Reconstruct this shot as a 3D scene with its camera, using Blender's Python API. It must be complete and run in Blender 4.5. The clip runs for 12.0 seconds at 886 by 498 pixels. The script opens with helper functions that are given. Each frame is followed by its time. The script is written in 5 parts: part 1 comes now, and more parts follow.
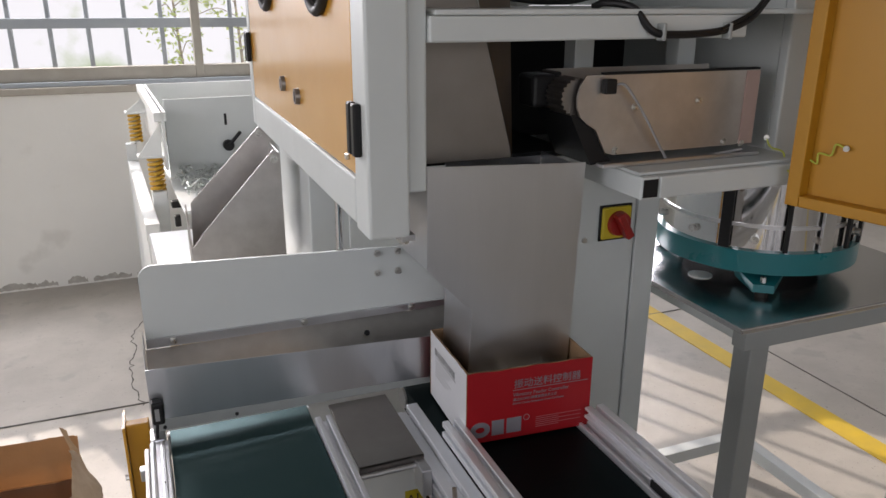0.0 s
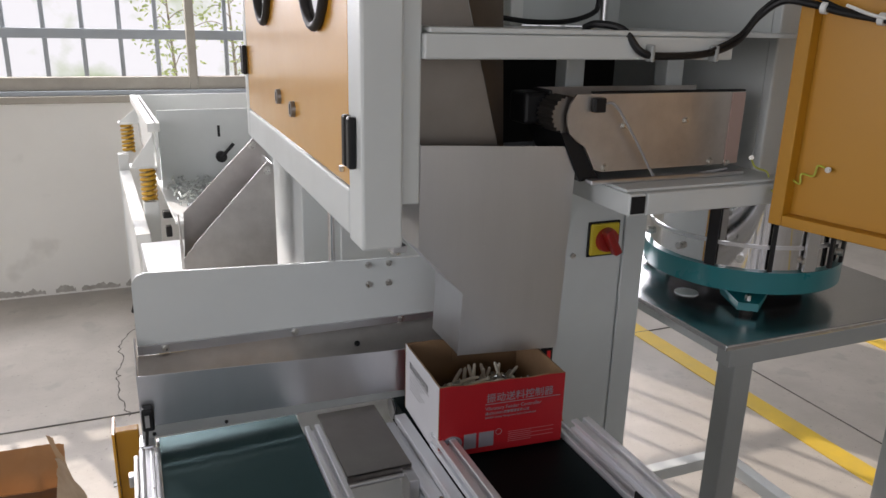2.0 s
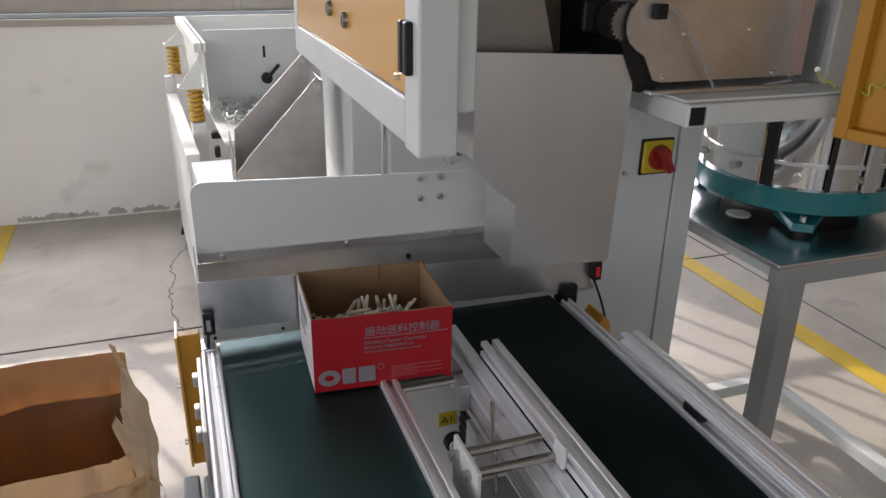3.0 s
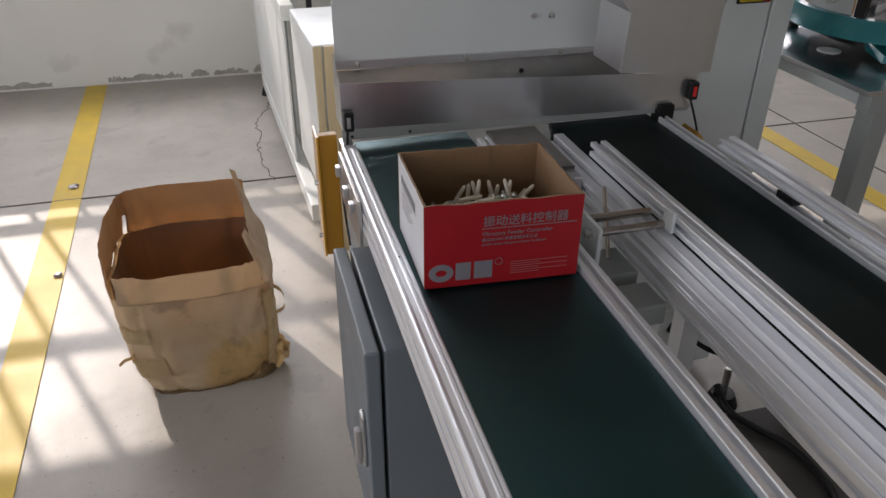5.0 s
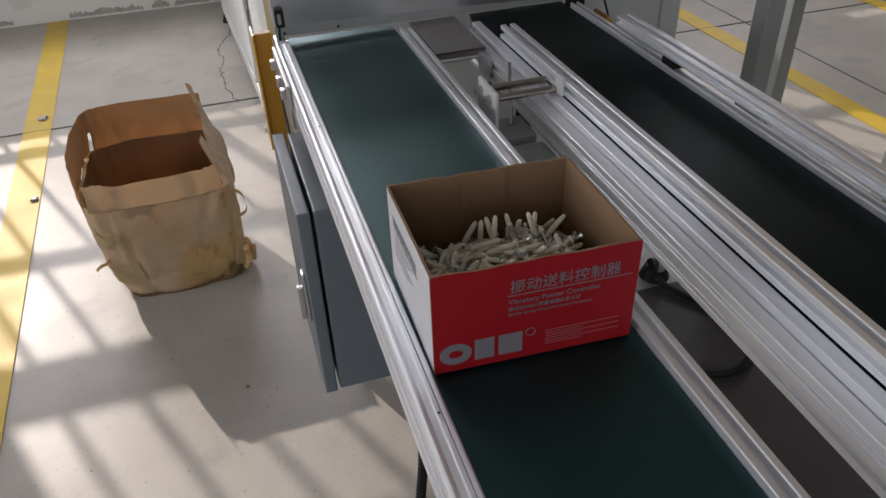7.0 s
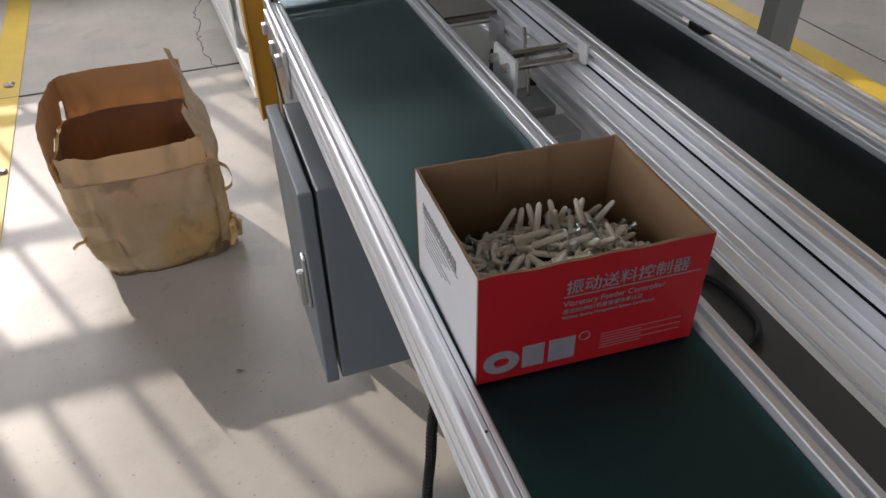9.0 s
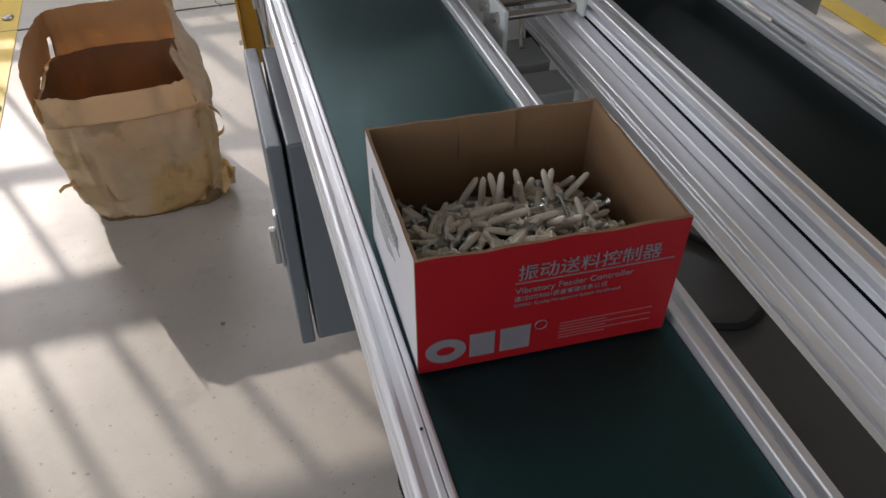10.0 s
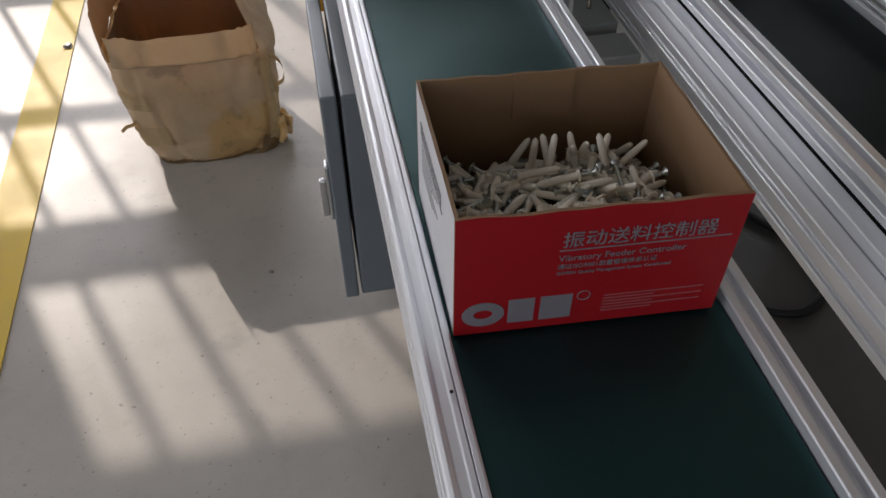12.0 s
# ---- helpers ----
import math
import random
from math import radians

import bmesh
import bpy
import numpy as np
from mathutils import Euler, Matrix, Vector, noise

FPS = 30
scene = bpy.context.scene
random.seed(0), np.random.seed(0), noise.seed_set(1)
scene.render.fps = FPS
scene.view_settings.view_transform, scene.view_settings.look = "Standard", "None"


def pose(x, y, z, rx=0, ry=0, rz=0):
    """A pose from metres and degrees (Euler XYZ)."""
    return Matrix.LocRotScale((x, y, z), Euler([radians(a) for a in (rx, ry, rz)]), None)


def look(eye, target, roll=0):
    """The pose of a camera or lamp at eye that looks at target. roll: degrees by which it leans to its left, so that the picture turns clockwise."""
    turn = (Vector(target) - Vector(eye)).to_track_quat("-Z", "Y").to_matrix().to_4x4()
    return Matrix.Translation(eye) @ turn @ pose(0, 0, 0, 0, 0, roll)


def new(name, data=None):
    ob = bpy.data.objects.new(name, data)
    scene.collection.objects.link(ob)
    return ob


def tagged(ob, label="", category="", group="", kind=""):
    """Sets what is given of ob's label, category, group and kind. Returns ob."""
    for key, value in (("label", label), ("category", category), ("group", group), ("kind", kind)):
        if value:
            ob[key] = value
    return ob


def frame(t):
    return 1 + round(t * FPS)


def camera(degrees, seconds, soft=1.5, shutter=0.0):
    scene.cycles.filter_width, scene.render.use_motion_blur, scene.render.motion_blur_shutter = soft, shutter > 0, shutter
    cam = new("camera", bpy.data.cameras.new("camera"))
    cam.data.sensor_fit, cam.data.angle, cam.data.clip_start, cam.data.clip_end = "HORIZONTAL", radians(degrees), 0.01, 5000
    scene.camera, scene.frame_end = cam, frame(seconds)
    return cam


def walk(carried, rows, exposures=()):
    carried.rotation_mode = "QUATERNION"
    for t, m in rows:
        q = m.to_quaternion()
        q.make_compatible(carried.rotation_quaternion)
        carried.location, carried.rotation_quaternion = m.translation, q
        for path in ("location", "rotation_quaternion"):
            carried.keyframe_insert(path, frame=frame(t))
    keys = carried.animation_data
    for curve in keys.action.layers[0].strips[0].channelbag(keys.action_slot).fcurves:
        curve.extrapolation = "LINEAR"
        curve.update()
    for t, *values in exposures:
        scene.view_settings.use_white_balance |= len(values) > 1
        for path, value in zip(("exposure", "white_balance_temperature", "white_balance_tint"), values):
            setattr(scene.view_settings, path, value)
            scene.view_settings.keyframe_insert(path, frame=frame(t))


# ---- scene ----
cam = camera(61.3, 12.0)
PATH = [
    (0, (0.042, -0.127, 1.523), (0.747, 1.634, 0.889), 0.2),
    (0.5, (0.04, -0.135, 1.53), (0.76, 1.633, 0.933), 0.8),
    (1, (0.037, -0.139, 1.533), (0.764, 1.631, 0.949), 1.1),
    (1.5, (0.038, -0.146, 1.534), (0.769, 1.622, 0.951), 1.3),
    (2, (0.032, -0.145, 1.523), (0.768, 1.618, 0.931), 1.4),
    (2.5, (0.024, -0.153, 1.514), (0.751, 1.602, 0.886), 1.8),
    (3, (0.007, -0.151, 1.495), (0.627, 1.589, 0.728), 1.0),
    (3.5, (-0.018, -0.151, 1.482), (0.471, 1.592, 0.633), 0.3),
    (3.7, (-0.023, -0.15, 1.472), (0.389, 1.591, 0.579), -0.2),
    (5.3, (-0.183, -0.359, 1.413), (0.302, 1.253, 0.334), 0.1),
    (5.5, (-0.178, -0.386, 1.43), (0.321, 1.199, 0.316), -0.4),
    (6, (-0.144, -0.472, 1.427), (0.369, 1.108, 0.314), -0.8),
    (6.5, (-0.127, -0.515, 1.413), (0.334, 1.066, 0.279), -2.0),
    (7, (-0.114, -0.532, 1.403), (0.345, 1.023, 0.233), -2.2),
    (8.8, (-0.143, -0.448, 1.381), (0.335, 1.056, 0.153), -1.7),
    (9, (-0.143, -0.427, 1.368), (0.358, 1.058, 0.126), -1.1),
    (9.5, (-0.137, -0.392, 1.358), (0.391, 1.066, 0.096), -0.2),
    (10, (-0.065, -0.381, 1.339), (0.363, 1.036, -0.006), -0.1),
    (10.5, (-0.039, -0.385, 1.323), (0.257, 1.033, -0.056), -0.1),
    (11, (-0.042, -0.375, 1.323), (0.242, 1.032, -0.07), -0.3),
    (11.5, (-0.054, -0.371, 1.326), (0.229, 1.024, -0.079), -0.0),
    (12, (-0.054, -0.372, 1.324), (0.22, 1.014, -0.091), -0.0),
]
EXPOSURES = [(0, 0.20, 6700, 19), (2.5, 0.18, 6700, 19), (3.7, 0.12, 6700, 19), (5.5, -0.12, 6620, 18), (7.0, -0.16, 6600, 18), (9.5, 0.0, 6600, 17), (10.5, -0.22, 6550, 17), (12, -0.28, 6550, 17)]
walk(cam, [(t, look(eye, target, roll)) for t, eye, target, roll in PATH], EXPOSURES)


# ---- world, sun, light ----
SUN_WAY = Vector((0.62, -1.39, -1.0)).normalized()
world = bpy.data.worlds.new("world")
scene.world = world
world.use_nodes = True
sky = world.node_tree.nodes.new("ShaderNodeTexSky")
sky.sky_type, sky.sun_disc = "NISHITA", False
sky.sun_elevation = math.asin(-SUN_WAY.z)
sky.sun_rotation = math.atan2(-SUN_WAY.x, -SUN_WAY.y)
back = world.node_tree.nodes["Background"]
back.inputs[1].default_value = 0.12
world.node_tree.links.new(sky.outputs[0], back.inputs[0])

sun = new("sun", bpy.data.lights.new("sun", "SUN"))
sun.data.energy, sun.data.angle, sun.data.color = 3.0, radians(0.55), (1.0, 0.93, 0.82)
sun.matrix_world = look((0, 0, 8), Vector((0, 0, 8)) + SUN_WAY)


def window_light(name, x, y, z, w, h, aim, watts, colour):
    lamp = new(name, bpy.data.lights.new(name, "AREA"))
    lamp.data.shape, lamp.data.size, lamp.data.size_y = "RECTANGLE", w, h
    lamp.data.energy, lamp.data.color = watts, colour
    lamp.matrix_world = look((x, y, z), (x + aim[0], y + aim[1], z + aim[2]))
    return lamp


window_light("window_light_far", 0.9, 4.60, 2.30, 6.3, 1.15, (0, -1, -0.06), 320, (0.92, 0.96, 1.0))
# Lamp in an unseen opening behind the camera, added to light front faces.
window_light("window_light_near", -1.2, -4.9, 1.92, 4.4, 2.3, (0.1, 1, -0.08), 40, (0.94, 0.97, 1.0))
# Lamp for an unseen west window, assumed from bright west-facing sides.
window_light("window_light_west", -4.42, -0.4, 2.0, 4.0, 1.7, (1, -0.05, -0.08), 82, (0.94, 0.97, 1.0))


# ---- materials ----
def mat(name, base, rough=0.5, metal=0.0, second=None, scale=8.0, amount=0.5, bump=0.0, bump_scale=120.0,
        stretch=(1, 1, 1), rough_var=0.12, island=0.0, coat=0.0, spec=0.5, tint=(1, 1, 1)):
    m = bpy.data.materials.new(name)
    m.use_nodes = True
    n, l = m.node_tree.nodes, m.node_tree.links
    b = n["Principled BSDF"]
    b.inputs["Metallic"].default_value = metal
    b.inputs["Coat Weight"].default_value = coat
    b.inputs["Specular IOR Level"].default_value = spec
    b.inputs["Specular Tint"].default_value = (*tint, 1)
    co = n.new("ShaderNodeTexCoord")
    mp = n.new("ShaderNodeMapping")
    mp.inputs["Scale"].default_value = stretch
    l.new(co.outputs["Object"], mp.inputs["Vector"])
    big = n.new("ShaderNodeTexNoise")
    big.inputs["Scale"].default_value, big.inputs["Detail"].default_value = scale, 6
    big.inputs["Roughness"].default_value = 0.62
    l.new(mp.outputs[0], big.inputs["Vector"])
    fine = n.new("ShaderNodeTexNoise")
    fine.inputs["Scale"].default_value, fine.inputs["Detail"].default_value = bump_scale, 3
    l.new(mp.outputs[0], fine.inputs["Vector"])
    ramp = n.new("ShaderNodeMapRange")
    ramp.inputs[1].default_value, ramp.inputs[2].default_value = 0.3, 0.7
    l.new(big.outputs["Fac"], ramp.inputs[0])
    mix = n.new("ShaderNodeMix")
    mix.data_type = "RGBA"
    other = second or tuple(c * 0.8 for c in base)
    mix.inputs[6].default_value, mix.inputs[7].default_value = (*base, 1), (*other, 1)
    mul = n.new("ShaderNodeMath")
    mul.operation = "MULTIPLY"
    mul.inputs[1].default_value = amount
    l.new(ramp.outputs[0], mul.inputs[0])
    l.new(mul.outputs[0], mix.inputs[0])
    l.new(mix.outputs[2], b.inputs["Base Color"])
    if island:
        info = n.new("ShaderNodeObjectInfo")
        hsv = n.new("ShaderNodeHueSaturation")
        rng = n.new("ShaderNodeMapRange")
        rng.inputs[3].default_value, rng.inputs[4].default_value = 1 - island, 1 + island
        l.new(info.outputs["Random"], rng.inputs[0])
        l.new(rng.outputs[0], hsv.inputs["Value"])
        l.new(mix.outputs[2], hsv.inputs["Color"])
        l.new(hsv.outputs[0], b.inputs["Base Color"])
    rr = n.new("ShaderNodeMapRange")
    rr.inputs[3].default_value, rr.inputs[4].default_value = max(0.02, rough - rough_var), min(1, rough + rough_var)
    l.new(fine.outputs["Fac"] if metal > 0.5 else big.outputs["Fac"], rr.inputs[0])
    l.new(rr.outputs[0], b.inputs["Roughness"])
    if bump:
        bp = n.new("ShaderNodeBump")
        bp.inputs["Strength"].default_value, bp.inputs["Distance"].default_value = bump, 0.002
        l.new(fine.outputs["Fac"], bp.inputs["Height"])
        l.new(bp.outputs[0], b.inputs["Normal"])
    return m


def glow(name, base, strength):
    m = bpy.data.materials.new(name)
    m.use_nodes = True
    b = m.node_tree.nodes["Principled BSDF"]
    b.inputs["Base Color"].default_value = (*base, 1)
    b.inputs["Emission Color"].default_value = (*base, 1)
    b.inputs["Emission Strength"].default_value = strength
    return m


PAINT = mat("grey_white_paint", (0.60, 0.63, 0.62), 0.38, 0, (0.52, 0.55, 0.54), 5, 0.5, 0.05, 300)
# Mid grey; also imitates grey-white paint where it lies in shade.
PAINT_DARK = mat("mid_grey_and_shaded_paint", (0.31, 0.325, 0.315), 0.4, 0, (0.27, 0.285, 0.275), 6, 0.5, 0.05, 300)
WHITE = mat("white_paint", (0.74, 0.76, 0.74), 0.4, 0, (0.66, 0.68, 0.66), 6, 0.4, 0.05, 300)
YELLOW = mat("yellow_paint", (0.62, 0.30, 0.02), 0.36, 0, (0.55, 0.26, 0.02), 4, 0.4, 0, 260, coat=0.8)
YELLOW.node_tree.nodes["Principled BSDF"].inputs["Coat Roughness"].default_value = 0.17
DOOR_YELLOW = mat("yellow_powder_coat", (0.45, 0.21, 0.010), 0.45, 0, (0.40, 0.185, 0.009), 4, 0.5, 0.08, 400)
STEEL = mat("brushed_steel", (0.70, 0.702, 0.715), 0.33, 1, (0.55, 0.55, 0.56), 6, 0.7, 0, 160, (1, 1, 0.12), 0.05)
STEEL_WARM = mat("mill_steel", (0.62, 0.595, 0.57), 0.42, 1, (0.42, 0.395, 0.375), 9, 0.9, 0.03, 380, (1, 1, 1), 0.09)
CHROME = mat("polished_steel", (0.78, 0.78, 0.78), 0.06, 1, (0.7, 0.7, 0.7), 8, 0.4, 0, 80, rough_var=0.03)
# Brown, darkened base imitates the dark surroundings the polished rods reflect.
STEEL_ROD = mat("dark_reflection_rod", (0.50, 0.46, 0.42), 0.16, 1, (0.36, 0.32, 0.28), 30, 0.7, 0, 80, rough_var=0.05)
ALU = mat("anodised_aluminium", (0.85, 0.87, 0.90), 0.46, 0.70, (0.74, 0.745, 0.76), 12, 0.5, 0.015, 90, (1, 0.06, 1), 0.06)
BOLT = mat("zinc_bolt", (0.62, 0.61, 0.58), 0.3, 1, (0.5, 0.49, 0.46), 60, 0.6, 0, 200)
BELT = mat("green_black_belt", (0.0014, 0.0042, 0.0050), 0.46, 0, (0.0010, 0.0032, 0.0038), 5, 0.7, 0.12, 700, spec=1.0, tint=(0.34, 0.92, 0.95))
BELT_BLACK = mat("black_belt", (0.0020, 0.0034, 0.0038), 0.50, 0, (0.0014, 0.0026, 0.003), 5, 0.7, 0.12, 700, spec=0.17, tint=(0.30, 0.95, 1.0))
BLACK = mat("black_belt", (0.0025, 0.004, 0.0045), 0.36, 0, (0.002, 0.003, 0.0035), 5, 0.7, 0.12, 700, spec=0.04, tint=(0.5, 1.0, 1.0))
BLACK = mat("black_plastic", (0.010, 0.010, 0.011), 0.42, 0, (0.016, 0.016, 0.016), 20, 0.5, spec=0.25)
RUBBER = mat("dark_rubber", (0.026, 0.024, 0.022), 0.6, 0, (0.036, 0.033, 0.030), 6, 0.6, spec=0.2)
# Dark tone that imitates shade on the floor below the belts.
FLOOR_SHADE = mat("under_conveyor_shade", (0.062, 0.057, 0.052), 0.6, 0, (0.085, 0.078, 0.07), 5, 0.8, 0.2, 120, spec=0.3)
STEEL_DULL = mat("dull_dark_steel", (0.30, 0.275, 0.255), 0.42, 1, (0.22, 0.20, 0.185), 7, 0.7, 0.03, 300, (1, 1, 1), 0.08)
KRAFT_DARK = mat("brown_inner_cardboard", (0.42, 0.275, 0.175), 0.85, 0, (0.35, 0.22, 0.135), 9, 0.7, 0.25, 160)
TORN = mat("torn_pale_ply", (0.66, 0.56, 0.44), 0.9, 0, (0.50, 0.38, 0.26), 18, 0.8, 0.5, 70)
FLAP = mat("pale_cardboard", (0.50, 0.385, 0.26), 0.8, 0, (0.43, 0.32, 0.205), 8, 0.7, 0.25, 160)
DARK = mat("dark_shade_and_trim", (0.012, 0.012, 0.013), 0.6, 0, (0.02, 0.02, 0.02), 5, 0.6, spec=0.2)
CAB_GREY = mat("slate_grey_paint", (0.16, 0.185, 0.205), 0.4, 0, (0.14, 0.16, 0.18), 8, 0.5, 0.1, 500)
TEAL = mat("teal_enamel", (0.008, 0.17, 0.19), 0.3, 0, (0.006, 0.14, 0.16), 6, 0.6, 0.05, 200, coat=0.3)
TABLE_TOP = mat("dark_steel_sheet", (0.60, 0.60, 0.61), 0.22, 1, (0.50, 0.50, 0.51), 6, 0.6, 0.04, 60, (1, 8, 1), 0.08)
CARD_INSIDE = mat("brown_card_inside", (0.25, 0.15, 0.077), 0.85, 0, (0.21, 0.125, 0.063), 9, 0.7, 0.2, 160)
KRAFT = mat("kraft_cardboard", (0.46, 0.285, 0.15), 0.85, 0, (0.38, 0.23, 0.115), 9, 0.7, 0.25, 160)
KRAFT_OLD = mat("worn_taped_cardboard", (0.84, 0.66, 0.44), 0.38, 0, (0.74, 0.52, 0.28), 7, 0.9, 0.5, 60)
RED = mat("red_printed_card", (0.315, 0.007, 0.011), 0.45, 0, (0.335, 0.008, 0.012), 10, 0.5, 0.08, 200, spec=0.35)
CARD_WHITE = mat("white_printed_card", (0.62, 0.62, 0.635), 0.55, 0, (0.56, 0.56, 0.575), 10, 0.5, 0.08, 200)
PRINT_FAINT = mat("faint_pink_print", (0.36, 0.11, 0.12), 0.55, 0, (0.33, 0.09, 0.10), 60, 0.5)
PRINT_GREY = mat("silver_print", (0.21, 0.195, 0.215), 0.5, 0, (0.18, 0.165, 0.185), 60, 0.5)
PRINT_DARK = mat("black_print", (0.03, 0.03, 0.032), 0.6)
PLUG = mat("ivory_plastic", (0.92, 0.88, 0.77), 0.45, 0, (0.84, 0.78, 0.65), 40, 0.6, 0.1, 300, island=0.12)
ZINC = mat("zinc_screw", (0.55, 0.58, 0.56), 0.3, 1, (0.40, 0.44, 0.42), 80, 0.6, 0, 300)
SPRING = mat("yellow_spring", (0.62, 0.36, 0.03), 0.4, 0, (0.52, 0.28, 0.02), 60, 0.6)
LABEL_YELLOW = mat("yellow_label", (0.60, 0.46, 0.02), 0.5)
RED_KNOB = mat("red_plastic", (0.33, 0.018, 0.014), 0.35)
FRAME_BROWN = mat("window_frame_paint", (0.42, 0.39, 0.33), 0.5, 0, (0.33, 0.30, 0.25), 9, 0.7, 0.1, 90)
BAR_PAINT = mat("bar_paint", (0.36, 0.40, 0.43), 0.5, 0, (0.30, 0.33, 0.36), 9, 0.6)
WALL = mat("white_wall_plaster", (0.80, 0.79, 0.74), 0.85, 0, (0.72, 0.71, 0.66), 2.5, 0.5, 0.2, 60)
CEIL = mat("ceiling_paint", (0.32, 0.32, 0.315), 0.9, 0, (0.27, 0.27, 0.265), 2, 0.5)
CONCRETE = mat("polished_concrete", (0.465, 0.432, 0.385), 0.40, 0, (0.345, 0.32, 0.283), 2.6, 0.9, 0.12, 55, spec=0.38)


def speckle(m, scale, low, colour, strength=0.7):
    """Small dark dirt specks, or wider patches of a given colour, over a material."""
    n, l = m.node_tree.nodes, m.node_tree.links
    b = n["Principled BSDF"]
    src = b.inputs["Base Color"].links[0].from_socket
    co = n.new("ShaderNodeTexCoord")
    tex = n.new("ShaderNodeTexNoise")
    tex.inputs["Scale"].default_value, tex.inputs["Detail"].default_value = scale, 4
    l.new(co.outputs["Object"], tex.inputs["Vector"])
    rng = n.new("ShaderNodeMapRange")
    rng.inputs[1].default_value, rng.inputs[2].default_value, rng.inputs[4].default_value = low, low + 0.06, strength
    l.new(tex.outputs["Fac"], rng.inputs[0])
    mix = n.new("ShaderNodeMix")
    mix.data_type = "RGBA"
    mix.inputs[7].default_value = (*colour, 1)
    l.new(rng.outputs[0], mix.inputs[0])
    l.new(src, mix.inputs[6])
    l.new(mix.outputs[2], b.inputs["Base Color"])


speckle(CONCRETE, 75, 0.66, (0.17, 0.16, 0.14), 0.65)
speckle(CONCRETE, 230, 0.64, (0.24, 0.23, 0.20), 0.5)
speckle(CONCRETE, 20, 0.62, (0.30, 0.28, 0.245), 0.2)
speckle(CONCRETE, 5, 0.60, (0.27, 0.26, 0.235), 0.35)
speckle(WALL, 3.0, 0.63, (0.60, 0.585, 0.53), 0.5)
# Wide golden patches over the carton's outer faces.
speckle(KRAFT_OLD, 3.5, 0.54, (0.80, 0.52, 0.20), 0.75)
speckle(KRAFT_OLD, 6, 0.63, (0.36, 0.25, 0.16), 0.6)
speckle(KRAFT_OLD, 14, 0.62, (0.42, 0.27, 0.13), 0.55)
LINE = mat("worn_yellow_floor_paint", (0.66, 0.44, 0.03), 0.5, 0, (0.50, 0.36, 0.08), 7, 0.7, 0.15, 60)
OUTSIDE = glow("bright_outdoors", (0.93, 0.97, 1.0), 0.80)
OUTSIDE.node_tree.nodes["Principled BSDF"].inputs["Base Color"].default_value = (0.02, 0.02, 0.02, 1)
_n, _l = OUTSIDE.node_tree.nodes, OUTSIDE.node_tree.links
_t, _r, _m = _n.new("ShaderNodeTexNoise"), _n.new("ShaderNodeMapRange"), _n.new("ShaderNodeMix")
_t.inputs["Scale"].default_value, _t.inputs["Detail"].default_value = 1.1, 9
_r.inputs[1].default_value, _r.inputs[2].default_value = 0.54, 0.66
_m.data_type = "RGBA"
_m.inputs[6].default_value, _m.inputs[7].default_value = (0.93, 0.97, 1.0, 1), (0.50, 0.62, 0.40, 1)
_c = _n.new("ShaderNodeTexCoord")
_l.new(_c.outputs["Object"], _t.inputs["Vector"])
_l.new(_t.outputs["Fac"], _r.inputs[0])
_l.new(_r.outputs[0], _m.inputs[0])
_l.new(_m.outputs[2], _n["Principled BSDF"].inputs["Emission Color"])
BARK = mat("pale_bark", (0.42, 0.38, 0.30), 0.9, 0, (0.14, 0.11, 0.08), 20, 0.8, 0.4, 90)
LEAF = mat("sunlit_leaf", (0.10, 0.16, 0.035), 0.5, 0, (0.16, 0.20, 0.05), 9, 0.8)
_thin, _both = LEAF.node_tree.nodes.new("ShaderNodeBsdfTranslucent"), LEAF.node_tree.nodes.new("ShaderNodeMixShader")
_thin.inputs[0].default_value = (0.74, 0.82, 0.36, 1)
_both.inputs[0].default_value = 0.8
LEAF.node_tree.links.new(LEAF.node_tree.nodes["Principled BSDF"].outputs[0], _both.inputs[1])
LEAF.node_tree.links.new(_thin.outputs[0], _both.inputs[2])
LEAF.node_tree.links.new(_both.outputs[0], LEAF.node_tree.nodes["Material Output"].inputs[0])
WIRE_GREEN = mat("earth_wire", (0.45, 0.48, 0.06), 0.5)
WIRE_GREY = mat("grey_cable", (0.3, 0.3, 0.3), 0.5)
BLUE = mat("blue_hose", (0.02, 0.05, 0.35), 0.4)
RED_GLOW = glow("red_indicator", (0.5, 0.015, 0.012), 0.12)
PLATE_BLACK = mat("dark_steel_plate", (0.36, 0.335, 0.315), 0.34, 1, (0.29, 0.27, 0.255), 14, 0.7, 0, 60, (1, 1, 1), 0.03)

# ---- building helpers ----
BASE = {}


def thing(name, at, label, category, group="", kind=""):
    ob = new(name)
    ob.empty_display_size = 0.05
    ob.location = at
    BASE[ob] = Vector(at)
    return tagged(ob, label, category, group, kind)


def finish(name, bm, material, smooth=None):
    me = bpy.data.meshes.new(name)
    bmesh.ops.recalc_face_normals(bm, faces=bm.faces)
    bm.to_mesh(me)
    bm.free()
    me.materials.append(material)
    if smooth is not None:
        me.shade_smooth()
        me.set_sharp_from_angle(angle=radians(smooth))
    return me


def part(name, bm, material, parent, label="", smooth=None):
    """bm in world metres becomes one mesh under parent."""
    at = BASE[parent]
    bm.transform(Matrix.Translation(-at))
    ob = new(name, finish(name, bm, material, smooth))
    ob.parent = parent
    BASE[ob] = at
    if label:
        ob["label"] = label
    return ob


def solid(name, bm, material, label="", category="", kind="structure", smooth=None, group=""):
    ob = new(name, finish(name, bm, material, smooth))
    BASE[ob] = Vector((0, 0, 0))
    return tagged(ob, label, category, group, kind)


